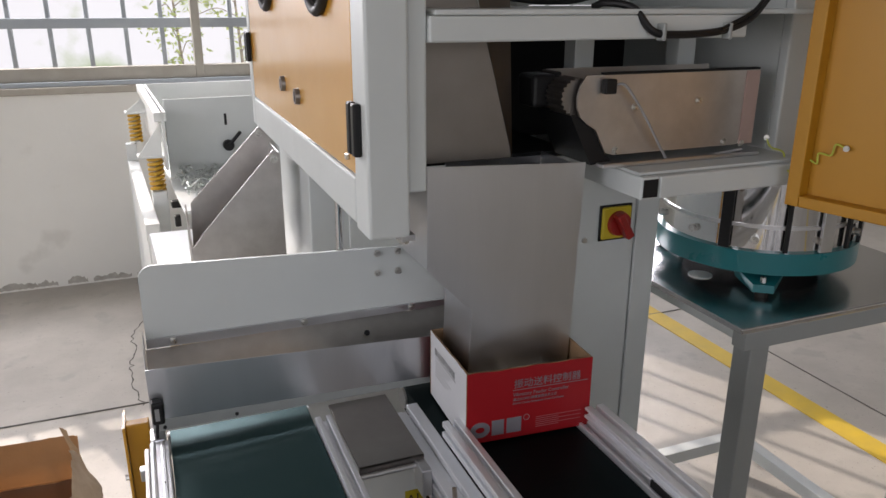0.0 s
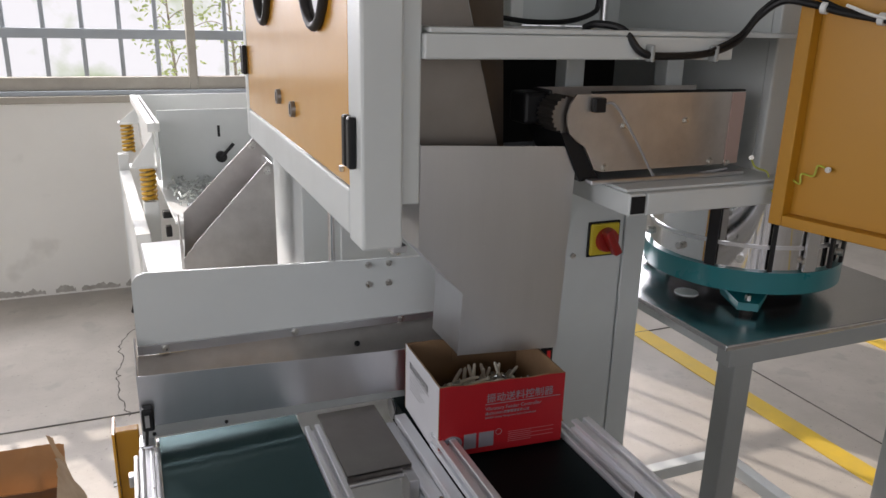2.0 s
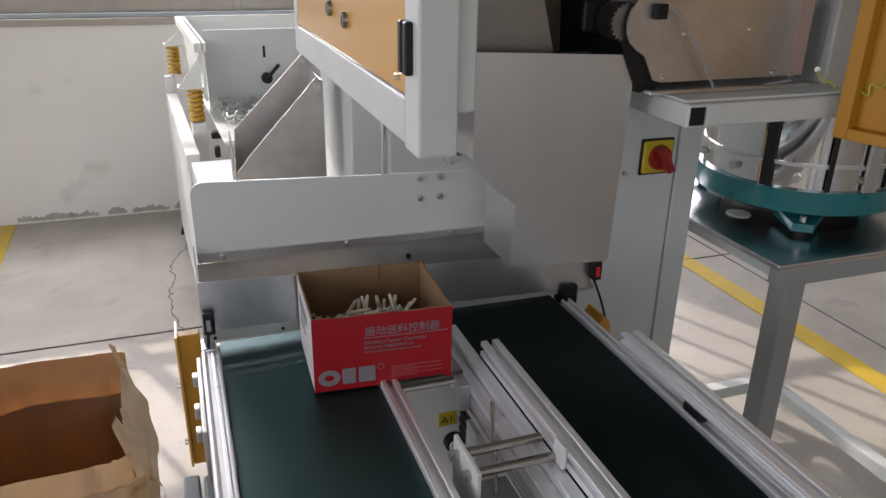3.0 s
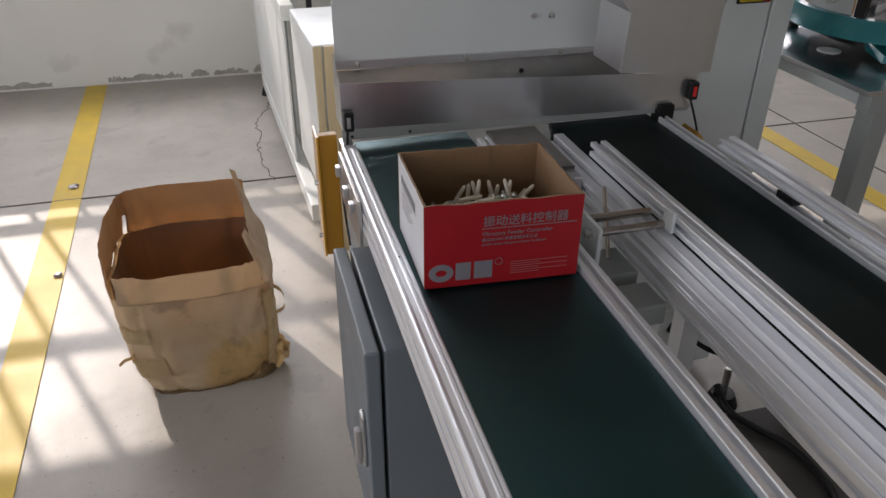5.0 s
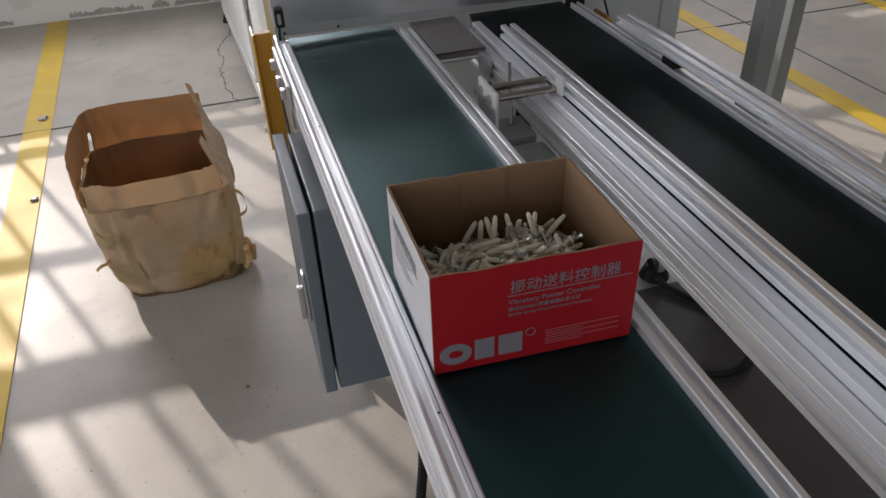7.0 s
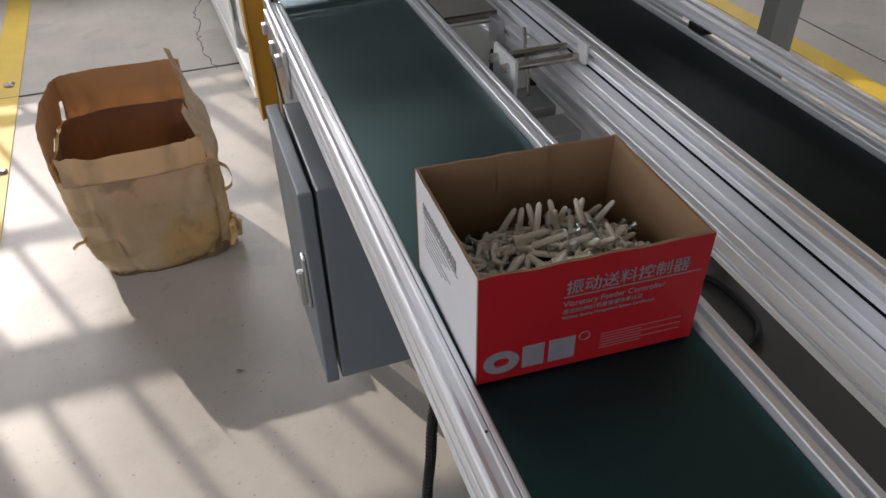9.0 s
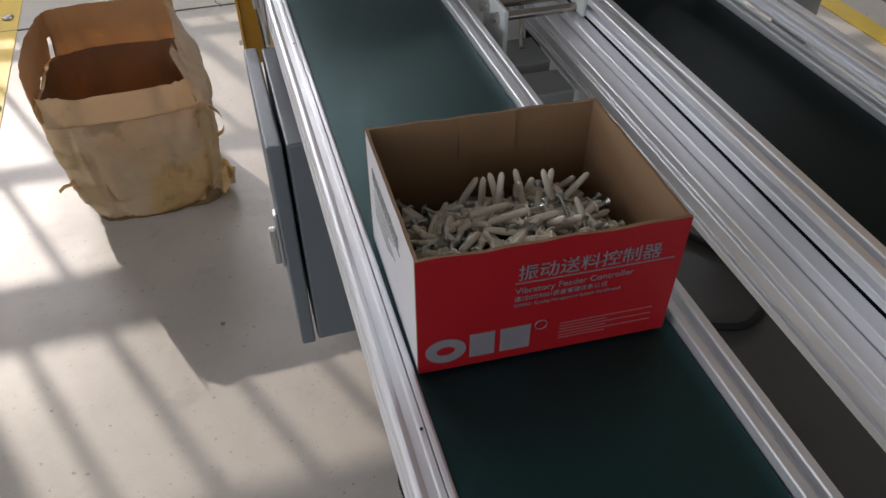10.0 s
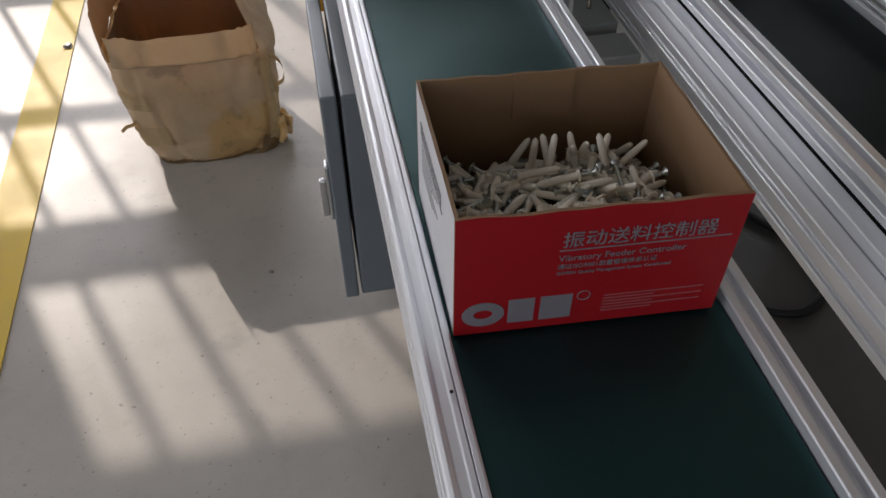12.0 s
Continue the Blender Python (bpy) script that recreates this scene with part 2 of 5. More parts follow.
def add_box(bm, x0, x1, y0, y1, z0, z1, bevel=0.0, turn=None):
    geo = bmesh.ops.create_cube(bm, size=1.0)
    vs = geo["verts"]
    for v in vs:
        v.co = Vector(((x0 + x1) / 2 + v.co.x * (x1 - x0), (y0 + y1) / 2 + v.co.y * (y1 - y0), (z0 + z1) / 2 + v.co.z * (z1 - z0)))
    if bevel:
        es = list({e for v in vs for e in v.link_edges})
        out = bmesh.ops.bevel(bm, geom=es, offset=bevel, segments=2, affect="EDGES", profile=0.5)
        vs = list({v for f in out["faces"] for v in f.verts} | {v for v in vs if v.is_valid})
    if turn:
        bmesh.ops.transform(bm, matrix=turn, verts=[v for v in vs if v.is_valid])
    return bm


def box(x0, x1, y0, y1, z0, z1, bevel=0.0, turn=None):
    return add_box(bmesh.new(), x0, x1, y0, y1, z0, z1, bevel, turn)


def prism(points, axis, a, b, bevel=0.0):
    """A closed outline of 2D points, pushed along an axis from a to b. x: (y, z), y: (x, z), z: (x, y)."""
    bm = bmesh.new()

    def at(p, c):
        return {"x": (c, p[0], p[1]), "y": (p[0], c, p[1]), "z": (p[0], p[1], c)}[axis]
    lo = [bm.verts.new(at(p, a)) for p in points]
    hi = [bm.verts.new(at(p, b)) for p in points]
    bm.faces.new(lo)
    bm.faces.new(list(reversed(hi)))
    for i in range(len(points)):
        j = (i + 1) % len(points)
        bm.faces.new((lo[i], hi[i], hi[j], lo[j]))
    bmesh.ops.recalc_face_normals(bm, faces=bm.faces)
    if bevel:
        bmesh.ops.bevel(bm, geom=list(bm.edges), offset=bevel, segments=2, affect="EDGES", profile=0.5)
    return bm


def add_cyl(bm, p, q, r, r2=None, n=16):
    p, q = Vector(p), Vector(q)
    d = q - p
    m = Matrix.Translation((p + q) / 2) @ d.to_track_quat("Z", "Y").to_matrix().to_4x4()
    bmesh.ops.create_cone(bm, cap_ends=True, segments=n, radius1=r, radius2=r if r2 is None else r2, depth=d.length, matrix=m)
    return bm


def cyl(p, q, r, r2=None, n=16):
    return add_cyl(bmesh.new(), p, q, r, r2, n)


def spline(points, steps=8):
    pts = [Vector(p) for p in points]
    pts = [2 * pts[0] - pts[1]] + pts + [2 * pts[-1] - pts[-2]]
    out = []
    for i in range(1, len(pts) - 2):
        p0, p1, p2, p3 = pts[i - 1:i + 3]
        for k in range(steps):
            t = k / steps
            out.append(0.5 * (2 * p1 + (p2 - p0) * t + (2 * p0 - 5 * p1 + 4 * p2 - p3) * t * t + (3 * p1 - p0 - 3 * p2 + p3) * t ** 3))
    out.append(pts[-2])
    return out


def add_tube(bm, pts, r, n=8):
    rings = []
    up = Vector((0.13, 0.31, 0.94))
    for i, p in enumerate(pts):
        d = (pts[min(i + 1, len(pts) - 1)] - pts[max(i - 1, 0)]).normalized()
        s = d.cross(up).normalized()
        u = s.cross(d)
        rings.append([bm.verts.new(p + r * (math.cos(2 * math.pi * k / n) * s + math.sin(2 * math.pi * k / n) * u)) for k in range(n)])
    for a, b in zip(rings, rings[1:]):
        for k in range(n):
            bm.faces.new((a[k], a[(k + 1) % n], b[(k + 1) % n], b[k]))
    bm.faces.new(rings[0])
    bm.faces.new(list(reversed(rings[-1])))
    return bm


def cable(points, r, n=8, steps=8):
    return add_tube(bmesh.new(), spline(points, steps), r, n)


def bolt(parent, x, y, z, way=(0, -1, 0), r=0.006, name="bolt", material=None):
    w = Vector(way).normalized()
    p = Vector((x, y, z))
    bm = cyl(p, p + w * 0.0015, r * 1.45, n=14)
    add_cyl(bm, p + w * 0.0015, p + w * (0.0015 + r * 0.8), r, r * 0.92, n=6)
    return part(name, bm, material or BOLT, parent)


def profile_rail(x0, x1, z0, z1, y0, y1, slots="t"):
    """An extruded aluminium rail along y, with T-slots on the named sides."""
    w, h, s, d = x1 - x0, z1 - z0, 0.0085, min(0.016, 0.4 * (z1 - z0), 0.4 * (x1 - x0))
    pts = [(x0, z0)]
    if "b" in slots:
        c = (x0 + x1) / 2
        pts += [(c - s / 2, z0), (c - s / 2, z0 + d), (c + s / 2, z0 + d), (c + s / 2, z0)]
    pts += [(x1, z0)]
    if "r" in slots:
        for c in ([(z0 + z1) / 2] if h < 0.05 else [z0 + h * 0.27, z0 + h * 0.73]):
            pts += [(x1, c - s / 2), (x1 - d, c - s / 2), (x1 - d, c + s / 2), (x1, c + s / 2)]
    pts += [(x1, z1)]
    if "t" in slots:
        for c in ([(x0 + x1) / 2] if w < 0.04 else [x0 + w * 0.73, x0 + w * 0.27]):
            pts += [(c + s / 2, z1), (c + s / 2, z1 - d), (c - s / 2, z1 - d), (c - s / 2, z1)]
    pts += [(x0, z1)]
    if "l" in slots:
        for c in ([(z0 + z1) / 2] if h < 0.05 else [z0 + h * 0.73, z0 + h * 0.27]):
            pts += [(x0, c + s / 2), (x0 + d, c + s / 2), (x0 + d, c - s / 2), (x0, c - s / 2)]
    bm = prism(pts, "y", y0, y1)
    sharp = [e for e in bm.edges if abs(e.verts[0].co.y - e.verts[1].co.y) > 0.1]
    bmesh.ops.bevel(bm, geom=sharp, offset=0.0012, segments=1, affect="EDGES")
    return bm


def stepped_rail(x0, x1, z0, z1, y0, y1):
    """An extruded rail along y: rounded outer ridge, shallow step and fine seam on top, two slots on the outer side."""
    s, d = 0.0075, 0.010
    pts = [(x0, z0), (x1, z0), (x1, z1 - 0.0025), (x1 - 0.002, z1 - 0.001), (x1 - 0.0062, z1 - 0.001), (x1 - 0.0062, z1 - 0.009), (x1 - 0.0072, z1 - 0.009), (x1 - 0.0072, z1 - 0.001),
           (x1 - 0.0115, z1 - 0.001), (x1 - 0.0128, z1 - 0.0022), (x0 + 0.0092, z1 - 0.0022), (x0 + 0.0078, z1 - 0.0004), (x0 + 0.0045, z1 + 0.0008), (x0 + 0.0015, z1 - 0.0008), (x0, z1 - 0.003)]
    for c in (z1 - 0.020, z1 - 0.044):
        pts += [(x0, c + s / 2), (x0 + d, c + s / 2), (x0 + d, c - s / 2), (x0, c - s / 2)]
    bm = prism(pts, "y", y0, y1)
    sharp = [e for e in bm.edges if abs(e.verts[0].co.y - e.verts[1].co.y) > 0.1]
    bmesh.ops.bevel(bm, geom=sharp, offset=0.0004, segments=1, affect="EDGES")
    return bm


def lettering(text, size, material, parent, m, name="lettering", thick=0.0002, align="LEFT"):
    """Built-in font, turned into a mesh; m places the text's plane in the parent's space."""
    cu = bpy.data.curves.new(name, "FONT")
    cu.body, cu.size, cu.extrude, cu.align_x = text, size, thick, align
    tmp = new("tmp", cu)
    bpy.context.view_layer.update()
    me = bpy.data.meshes.new_from_object(tmp.evaluated_get(bpy.context.evaluated_depsgraph_get()))
    bpy.data.objects.remove(tmp)
    me.transform(m)
    me.materials.clear()
    me.materials.append(material)
    ob = new(name, me)
    ob.parent = parent
    BASE[ob] = BASE[parent]
    return ob


# ---- the room ----
WALL_Y, WIN_Z0, WIN_Z1 = 4.26, 1.098, 2.90
WIN_X0, WIN_X1 = -2.36, 4.4
solid("floor", box(-4.5, 7.0, -5.0, 4.5, -0.15, 0.0), CONCRETE, "smooth pale grey concrete factory floor", "floor")
solid("ground", box(-60, 60, 4.5, 80, -0.4, -0.2), WALL, "pale sunlit ground outside", "ground")
solid("backdrop", box(-30, 30, 9.0, 9.1, -0.2, 3.6), OUTSIDE, "blown-out daylight outside the windows", "backdrop")

def garden_tree(x, y, height, spread, seed):
    """A thin leaning tree: tapered trunk, bent limbs, and loose sprays of single leaves."""
    t = thing("tree", (x, y, -0.2), "thin leafy tree in bright sun outside the window", "tree", "garden trees")
    rnd = random.Random(seed)
    base, top = Vector((x, y, -0.2)), Vector((x - 0.1, y, height))
    bm = bmesh.new()
    add_cyl(bm, base, base.lerp(top, 0.5), 0.022, 0.015, 9)
    add_cyl(bm, base.lerp(top, 0.5), top, 0.015, 0.006, 9)
    part("trunk", bm, BARK, t)
    leaves = []
    faces = []
    for k in range(11):
        a = base.lerp(top, 0.45 + 0.05 * k)
        ang = rnd.uniform(0, 6.28)
        b = a + Vector((math.cos(ang), 0.6 * math.sin(ang), rnd.uniform(0.0, 0.5))) * spread * rnd.uniform(0.5, 1.0)
        mid = a.lerp(b, 0.5) + Vector((0, 0, 0.06))
        part("limb", cable([a, mid, b], 0.004, 6, 4), BARK, t)
        for q in range(34):
            c = a.lerp(b, rnd.uniform(0.35, 1.1)) + Vector((rnd.gauss(0, 0.07), rnd.gauss(0, 0.07), rnd.gauss(0, 0.06)))
            u = Vector((rnd.gauss(0, 1), rnd.gauss(0, 1), rnd.gauss(0, 0.6))).normalized() * rnd.uniform(0.018, 0.034)
            w = u.cross(Vector((rnd.gauss(0, 1), rnd.gauss(0, 1), 1))).normalized() * u.length * 0.45
            n = len(leaves)
            leaves += [c - u, c + w, c + u, c - w + Vector((0, 0, 0.004))]
            faces += [(n, n + 1, n + 2), (n, n + 2, n + 3)]
    me = bpy.data.meshes.new("crown")
    me.from_pydata([tuple(v - base) for v in leaves], [], faces)
    me.materials.append(LEAF)
    new("crown", me).parent = t


garden_tree(0.46, 6.6, 1.75, 0.42, 4)
garden_tree(0.98, 6.9, 1.9, 0.40, 9)

solid("wall_north", box(-4.5, 7.0, WALL_Y, 4.5, 0.0, WIN_Z0 - 0.05), WALL, "white plastered wall with a scuffed chipped foot", "wall")
for n, (a, b, c, d) in enumerate(((-4.5, WIN_X0, WIN_Z0 - 0.05, 4.0), (WIN_X1, 7.0, WIN_Z0 - 0.05, 4.0), (WIN_X0, WIN_X1, WIN_Z1, 4.0), (1.265, 2.3, WIN_Z0 - 0.05, WIN_Z1))):
    solid("wall_north_upper", box(a, b, WALL_Y, 4.5, c, d), WALL, "white plastered wall around the windows", "wall")
for a, b, c, d in ((-5.0, 4.5, 0, 1.1), (-5.0, 4.5, 2.9, 4.0), (-5.0, -2.4, 1.1, 2.9), (1.6, 4.5, 1.1, 2.9)):
    solid("wall_west", box(-4.7, -4.5, a, b, c, d), WALL, "white plastered side wall with a wide unseen window", "wall")
solid("wall_east", box(7.0, 7.2, -5.0, 4.5, 0, 4.0), WALL, "white plastered side wall", "wall")
# The opening lies out of view and is added to let light in.
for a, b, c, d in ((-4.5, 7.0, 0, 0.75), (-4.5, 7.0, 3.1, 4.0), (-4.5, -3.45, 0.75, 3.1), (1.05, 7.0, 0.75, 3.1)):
    solid("wall_south", box(a, b, -5.2, -5.0, c, d), WALL, "white plastered wall with an unseen opening added for light", "wall")
solid("ceiling", box(-4.7, 7.2, -5.2, 4.5, 4.0, 4.1), CEIL, "plain pale ceiling", "ceiling")


def window_run():
    win = thing("window_1", (0, WALL_Y, WIN_Z0), "wide window with worn brown-grey metal frames and outer bars", "window", kind="structure")
    part("window_sill", box(WIN_X0, WIN_X1, WALL_Y - 0.035, 4.48, WIN_Z0 - 0.048, WIN_Z0 - 0.012, 0.004), FRAME_BROWN, win, "dusty grey sill")
    part("window_sill", box(WIN_X0, WIN_X1, WALL_Y - 0.012, WALL_Y + 0.05, WIN_Z0 - 0.01, WIN_Z0 + 0.012, 0.003), BAR_PAINT, win)
    y0, y1 = WALL_Y + 0.03, WALL_Y + 0.09
    for z0, z1 in ((WIN_Z0 + 0.012, 1.178), (2.255, 2.39), (2.86, WIN_Z1)):
        part("window_frame", box(WIN_X0, WIN_X1, y0, y1, z0, z1, 0.004), FRAME_BROWN, win)
    xs = (-2.36, -1.05, 0.342, 1.22, 2.3, 3.3, 4.3)
    for x in xs:
        part("mullion", box(x, x + 0.045, y0 - 0.006, y1 + 0.01, 1.10, WIN_Z1, 0.004), FRAME_BROWN, win)
    for k in range(36):
        x = -2.223 + 0.186 * k
        if 1.25 < x < 2.31:
            continue
        part("window_bar", box(x - 0.0115, x + 0.0115, 4.45, 4.47, 1.10, WIN_Z1, 0.003), BAR_PAINT, win)
    for z in (1.395, 1.98):
        part("window_bar", box(WIN_X0, WIN_X1, 4.44, 4.48, z - 0.026, z + 0.026, 0.003), BAR_PAINT, win)


window_run()


# Never in view; added as the source of the side light.
def west_window():
    win = thing("window_2", (-4.6, -0.4, 1.1), "wide unseen side window with worn brown-grey metal frames", "window", kind="structure")
    ys = (-2.4, -1.41, -0.42, 0.57, 1.555)
    for y in ys:
        part("mullion", box(-4.63, -4.57, y, y + 0.045, 1.1, 2.9, 0.004), FRAME_BROWN, win)
    for z in (1.1, 2.3, 2.85):
        for y0, y1 in zip(ys, ys[1:]):
            part("window_frame", box(-4.625, -4.575, y0 + 0.045, y1, z, z + 0.05, 0.004), FRAME_BROWN, win)


west_window()


def floor_marks():
    slant = Matrix.Translation((-0.917, 2.5, 0)) @ Matrix.Rotation(radians(1.9), 4, "Z") @ Matrix.Translation((0.917, -2.5, 0))
    for x0, x1, y0, y1, turn in ((-0.973, -0.861, -4.0, 4.25, slant), (2.295, 2.395, -4.0, 4.0, None), (3.37, 3.47, -4.0, 4.0, None)):
        solid("floor_line", box(x0, x1, y0, y1, 0.0005, 0.004, 0, turn), LINE, "worn yellow painted floor line", "floor line")
    joint = mat("floor_joint_dirt", (0.09, 0.085, 0.078), 0.9, 0, (0.24, 0.23, 0.21), 6, 0.9)
    for x0, x1, y0, y1 in ((-4.5, 7.0, 2.736, 2.741), (2.572, 2.5745, -5, 4.26)):
        solid("floor_joint", box(x0, x1, y0, y1, 0.0, 0.0045), joint, "thin dark saw-cut joint in the concrete", "floor joint")


floor_marks()


def strip(points, widths, z0, z1):
    """A thin irregular flat strip along points on the floor."""
    bm = bmesh.new()
    rows = []
    for i, p in enumerate(points):
        a, b = Vector(points[max(i - 1, 0)]), Vector(points[min(i + 1, len(points) - 1)])
        d = (b - a).normalized()
        s = Vector((-d.y, d.x)) * widths[i % len(widths)]
        rows.append([bm.verts.new((p[0] + k * s.x, p[1] + k * s.y, z)) for k, z in ((-1, z0), (-1, z1), (1, z1), (1, z0))])
    for a, b in zip(rows, rows[1:]):
        for k in range(4):
            bm.faces.new((a[k], a[(k + 1) % 4], b[(k + 1) % 4], b[k]))
    bm.faces.new(rows[0])
    bm.faces.new(rows[-1])
    return bm


CRACK = mat("crack_shadow", (0.10, 0.095, 0.085), 0.9)
_way = spline([(-0.08, 2.723, 0), (-0.106, 2.817, 0), (-0.134, 3.029, 0), (-0.131, 3.133, 0), (-0.11, 3.259, 0), (-0.12, 3.42, 0), (-0.062, 3.63, 0), (-0.017, 3.8, 0)], 6)
_rnd = random.Random(11)
_pts = [(p.x + _rnd.gauss(0, 0.006), p.y, 0) for p in _way]
solid("floor_crack", strip([p[:2] for p in _pts], (0.0022, 0.0012, 0.003, 0.0016), -0.004, 0.0012), CRACK, "fine wandering crack in the concrete", "crack")
CHIP = mat("bare_wall_patch", (0.48, 0.46, 0.41), 0.9, 0, (0.30, 0.28, 0.245), 25, 0.8, 0.3, 90)
for cx, cw, ch in ((-0.86, 0.05, 0.012), (-0.72, 0.10, 0.020), (-0.56, 0.06, 0.012), (-0.40, 0.05, 0.026), (-0.22, 0.10, 0.014), (-0.05, 0.04, 0.03), (-1.35, 0.14, 0.012), (-1.9, 0.10, 0.015)):
    k = 14
    top = [(cx - cw + 2 * cw * i / k, 0.022 + 0.018 * _rnd.random() + ch * (1 - abs(2 * i / k - 1)) * (0.6 + 0.6 * _rnd.random())) for i in range(k + 1)]
    low = [(x, max(0.004, 0.018 + 0.006 * _rnd.random() - 0.01)) for x, z in reversed(top)]
    solid("wall_chip", prism(top + low, "y", WALL_Y - 0.002, WALL_Y + 0.01), CHIP, "chipped patch of bare plaster at the foot of the wall", "wall")

# ---- the twin belt conveyor ----
BELT_Z = 0.86
FAR, NEAR = 1.02, -1.9


def conveyor(name, x_l, x_r, belt_material, label):
    """A flat belt between two aluminium side rails, on legs."""
    cv = thing(name, ((x_l + x_r) / 2, -0.4, 0), label, "conveyor")
    bm = prism([(FAR, BELT_Z - 0.004), (FAR + 0.02, BELT_Z - 0.02), (FAR + 0.02, BELT_Z - 0.035), (FAR, BELT_Z - 0.05),
                (NEAR, BELT_Z - 0.05), (NEAR - 0.02, BELT_Z - 0.035), (NEAR - 0.02, BELT_Z - 0.02), (NEAR, BELT_Z)], "x", x_l, x_r)
    part("belt", bm, belt_material, cv)
    part("roller", cyl((x_l - 0.004, FAR, BELT_Z - 0.027), (x_r + 0.004, FAR, BELT_Z - 0.027), 0.019, n=20), STEEL, cv, "steel end roller", 40)
    return cv


left = conveyor("belt_conveyor", 0.024, 0.247, BELT, "dark green belt conveyor with bright aluminium side rails")
part("side_rail", stepped_rail(-0.007, 0.022, 0.806, 0.868, NEAR, 0.975), ALU, left, "aluminium rail with a fine seam along its top")
part("side_rail", profile_rail(0.249, 0.275, 0.806, 0.868, NEAR, 0.955, "tr"), ALU, left)
for y in (0.88, -0.75, -1.75):
    for x in (0.075, 0.215):
        part("leg", profile_rail(x - 0.02, x + 0.02, 0.02, 0.7795, y - 0.02, y + 0.02, ""), ALU, left)
        part("foot", cyl((x, y, 0), (x, y, 0.02), 0.03, 0.018), RUBBER, left)
    part("cross_beam", box(0.096, 0.194, y - 0.02, y + 0.02, 0.62, 0.66, 0.003), ALU, left)
    part("leg_head", box(0.02, 0.255, y - 0.02, y + 0.02, 0.78, 0.805, 0.003), ALU, left)
for y in (0.95, 0.86, 0.80):
    part("tension_block", box(-0.024, -0.0152, y - 0.008, y + 0.008, 0.822, 0.842, 0.002), STEEL, left)
for y in (0.86, 0.566, -0.07, -0.6):
    part("rail_screw", cyl((0.012, y, 0.868), (0.012, y, 0.8688), 0.0014, n=10), BLACK, left)
part("bearing_plate", box(-0.015, -0.008, 0.76, 0.97, 0.775, 0.862, 0.002), STEEL_WARM, left)
part("end_cap", box(-0.006, 0.018, 0.978, 1.02, 0.842, 0.868, 0.004), STEEL, left)

right = conveyor("belt_conveyor", 0.426, 0.646, BELT_BLACK, "black belt conveyor with aluminium rails and raised guide rails")
part("side_rail", profile_rail(0.404, 0.4238, 0.80, 0.864, NEAR, 0.945, "l"), ALU, right)
part("lower_rail", profile_rail(0.382, 0.397, 0.80, 0.852, NEAR, 0.945, "l"), ALU, right)
for y in (0.90, 0.47, 0.10, -0.4, -1.0, -1.6):
    part("rail_spacer", box(0.3971, 0.4039, y - 0.02, y + 0.02, 0.805, 0.835), BLACK, right)
part("cover_strip", box(0.3972, 0.4038, NEAR, 0.945, 0.8455, 0.8505), ALU, right)
part("side_rail", profile_rail(0.648, 0.668, 0.79, 0.866, NEAR, 0.975, "tr"), ALU, right)
part("guide_rail", profile_rail(0.424, 0.455, 0.866, 0.893, NEAR, 0.828, "tl"), ALU, right, "raised slotted guide rail")
part("guide_rail", profile_rail(0.651, 0.686, 0.880, 0.899, NEAR, 0.775, "tl"), ALU, right, "raised slotted guide rail")
for y in (0.58, -0.9):
    part("guide_bracket", box(0.650, 0.674, y - 0.02, y + 0.02, 0.8665, 0.8795, 0.002), BLACK, right)
for y in (0.75, -0.55, -1.6):
    for x in (0.40, 0.648):
        part("leg", profile_rail(x - 0.02, x + 0.02, 0.02, 0.79, y - 0.02, y + 0.02, ""), ALU, right)
        part("foot", cyl((x, y, 0), (x, y, 0.02), 0.03, 0.018), RUBBER, right)
part("end_bracket", box(0.655, 0.69, 0.985, 1.02, 0.845, 0.885, 0.004), BLACK, right)
part("motor_cover", prism([(0.70, 0.76), (0.703, 0.825), (0.715, 0.845), (0.730, 0.83), (0.740, 0.76)], "y", 0.925, 0.985, 0.004), YELLOW, right, "orange-yellow drive cover")

plate = thing("transfer_plate", (0.345, 0.885, 0.8), "flat stainless transfer plate between the two belts", "plate")
part("plate_top", box(0.279, 0.381, 0.795, 0.99, 0.8615, 0.866, 0.001), PLATE_BLACK, plate)
part("plate_lip", box(0.279, 0.381, 0.795, 0.7968, 0.845, 0.866), PLATE_BLACK, plate)
part("rod", cyl((0.28, 0.79, 0.852), (0.381, 0.79, 0.852), 0.004), STEEL, plate)
part("bracket", box(0.365, 0.3815, 0.76, 0.7948, 0.815, 0.86, 0.002), STEEL, plate)

pusher = thing("cylinder_bracket", (0.34, 0.57, 0.74), "steel guide rods between two aluminium bracket plates", "bracket")
part("bracket_plate", box(0.299, 0.306, 0.53, 0.615, 0.801, 0.890, 0.002), PAINT, pusher)
part("bracket_plate", box(0.417, 0.4235, 0.53, 0.557, 0.866, 0.90, 0.002), PAINT, pusher)
for y in (0.595, 0.553):
    part("guide_rod", cyl((0.294, y, 0.872), (0.418, y, 0.872), 0.0065), STEEL_ROD, pusher)
    part("rod_screw", cyl((0.287, y, 0.872), (0.299, y, 0.872), 0.008, n=6), BOLT, pusher)
part("thin_rod", cyl((0.392, 0.70, 0.866), (0.352, 0.585, 0.80), 0.0035), STEEL_ROD, pusher)
# Base and cross members take the darker grey for shade in this gap.
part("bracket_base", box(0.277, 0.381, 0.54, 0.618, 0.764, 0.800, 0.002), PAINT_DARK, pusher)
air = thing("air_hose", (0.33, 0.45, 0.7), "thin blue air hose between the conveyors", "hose")
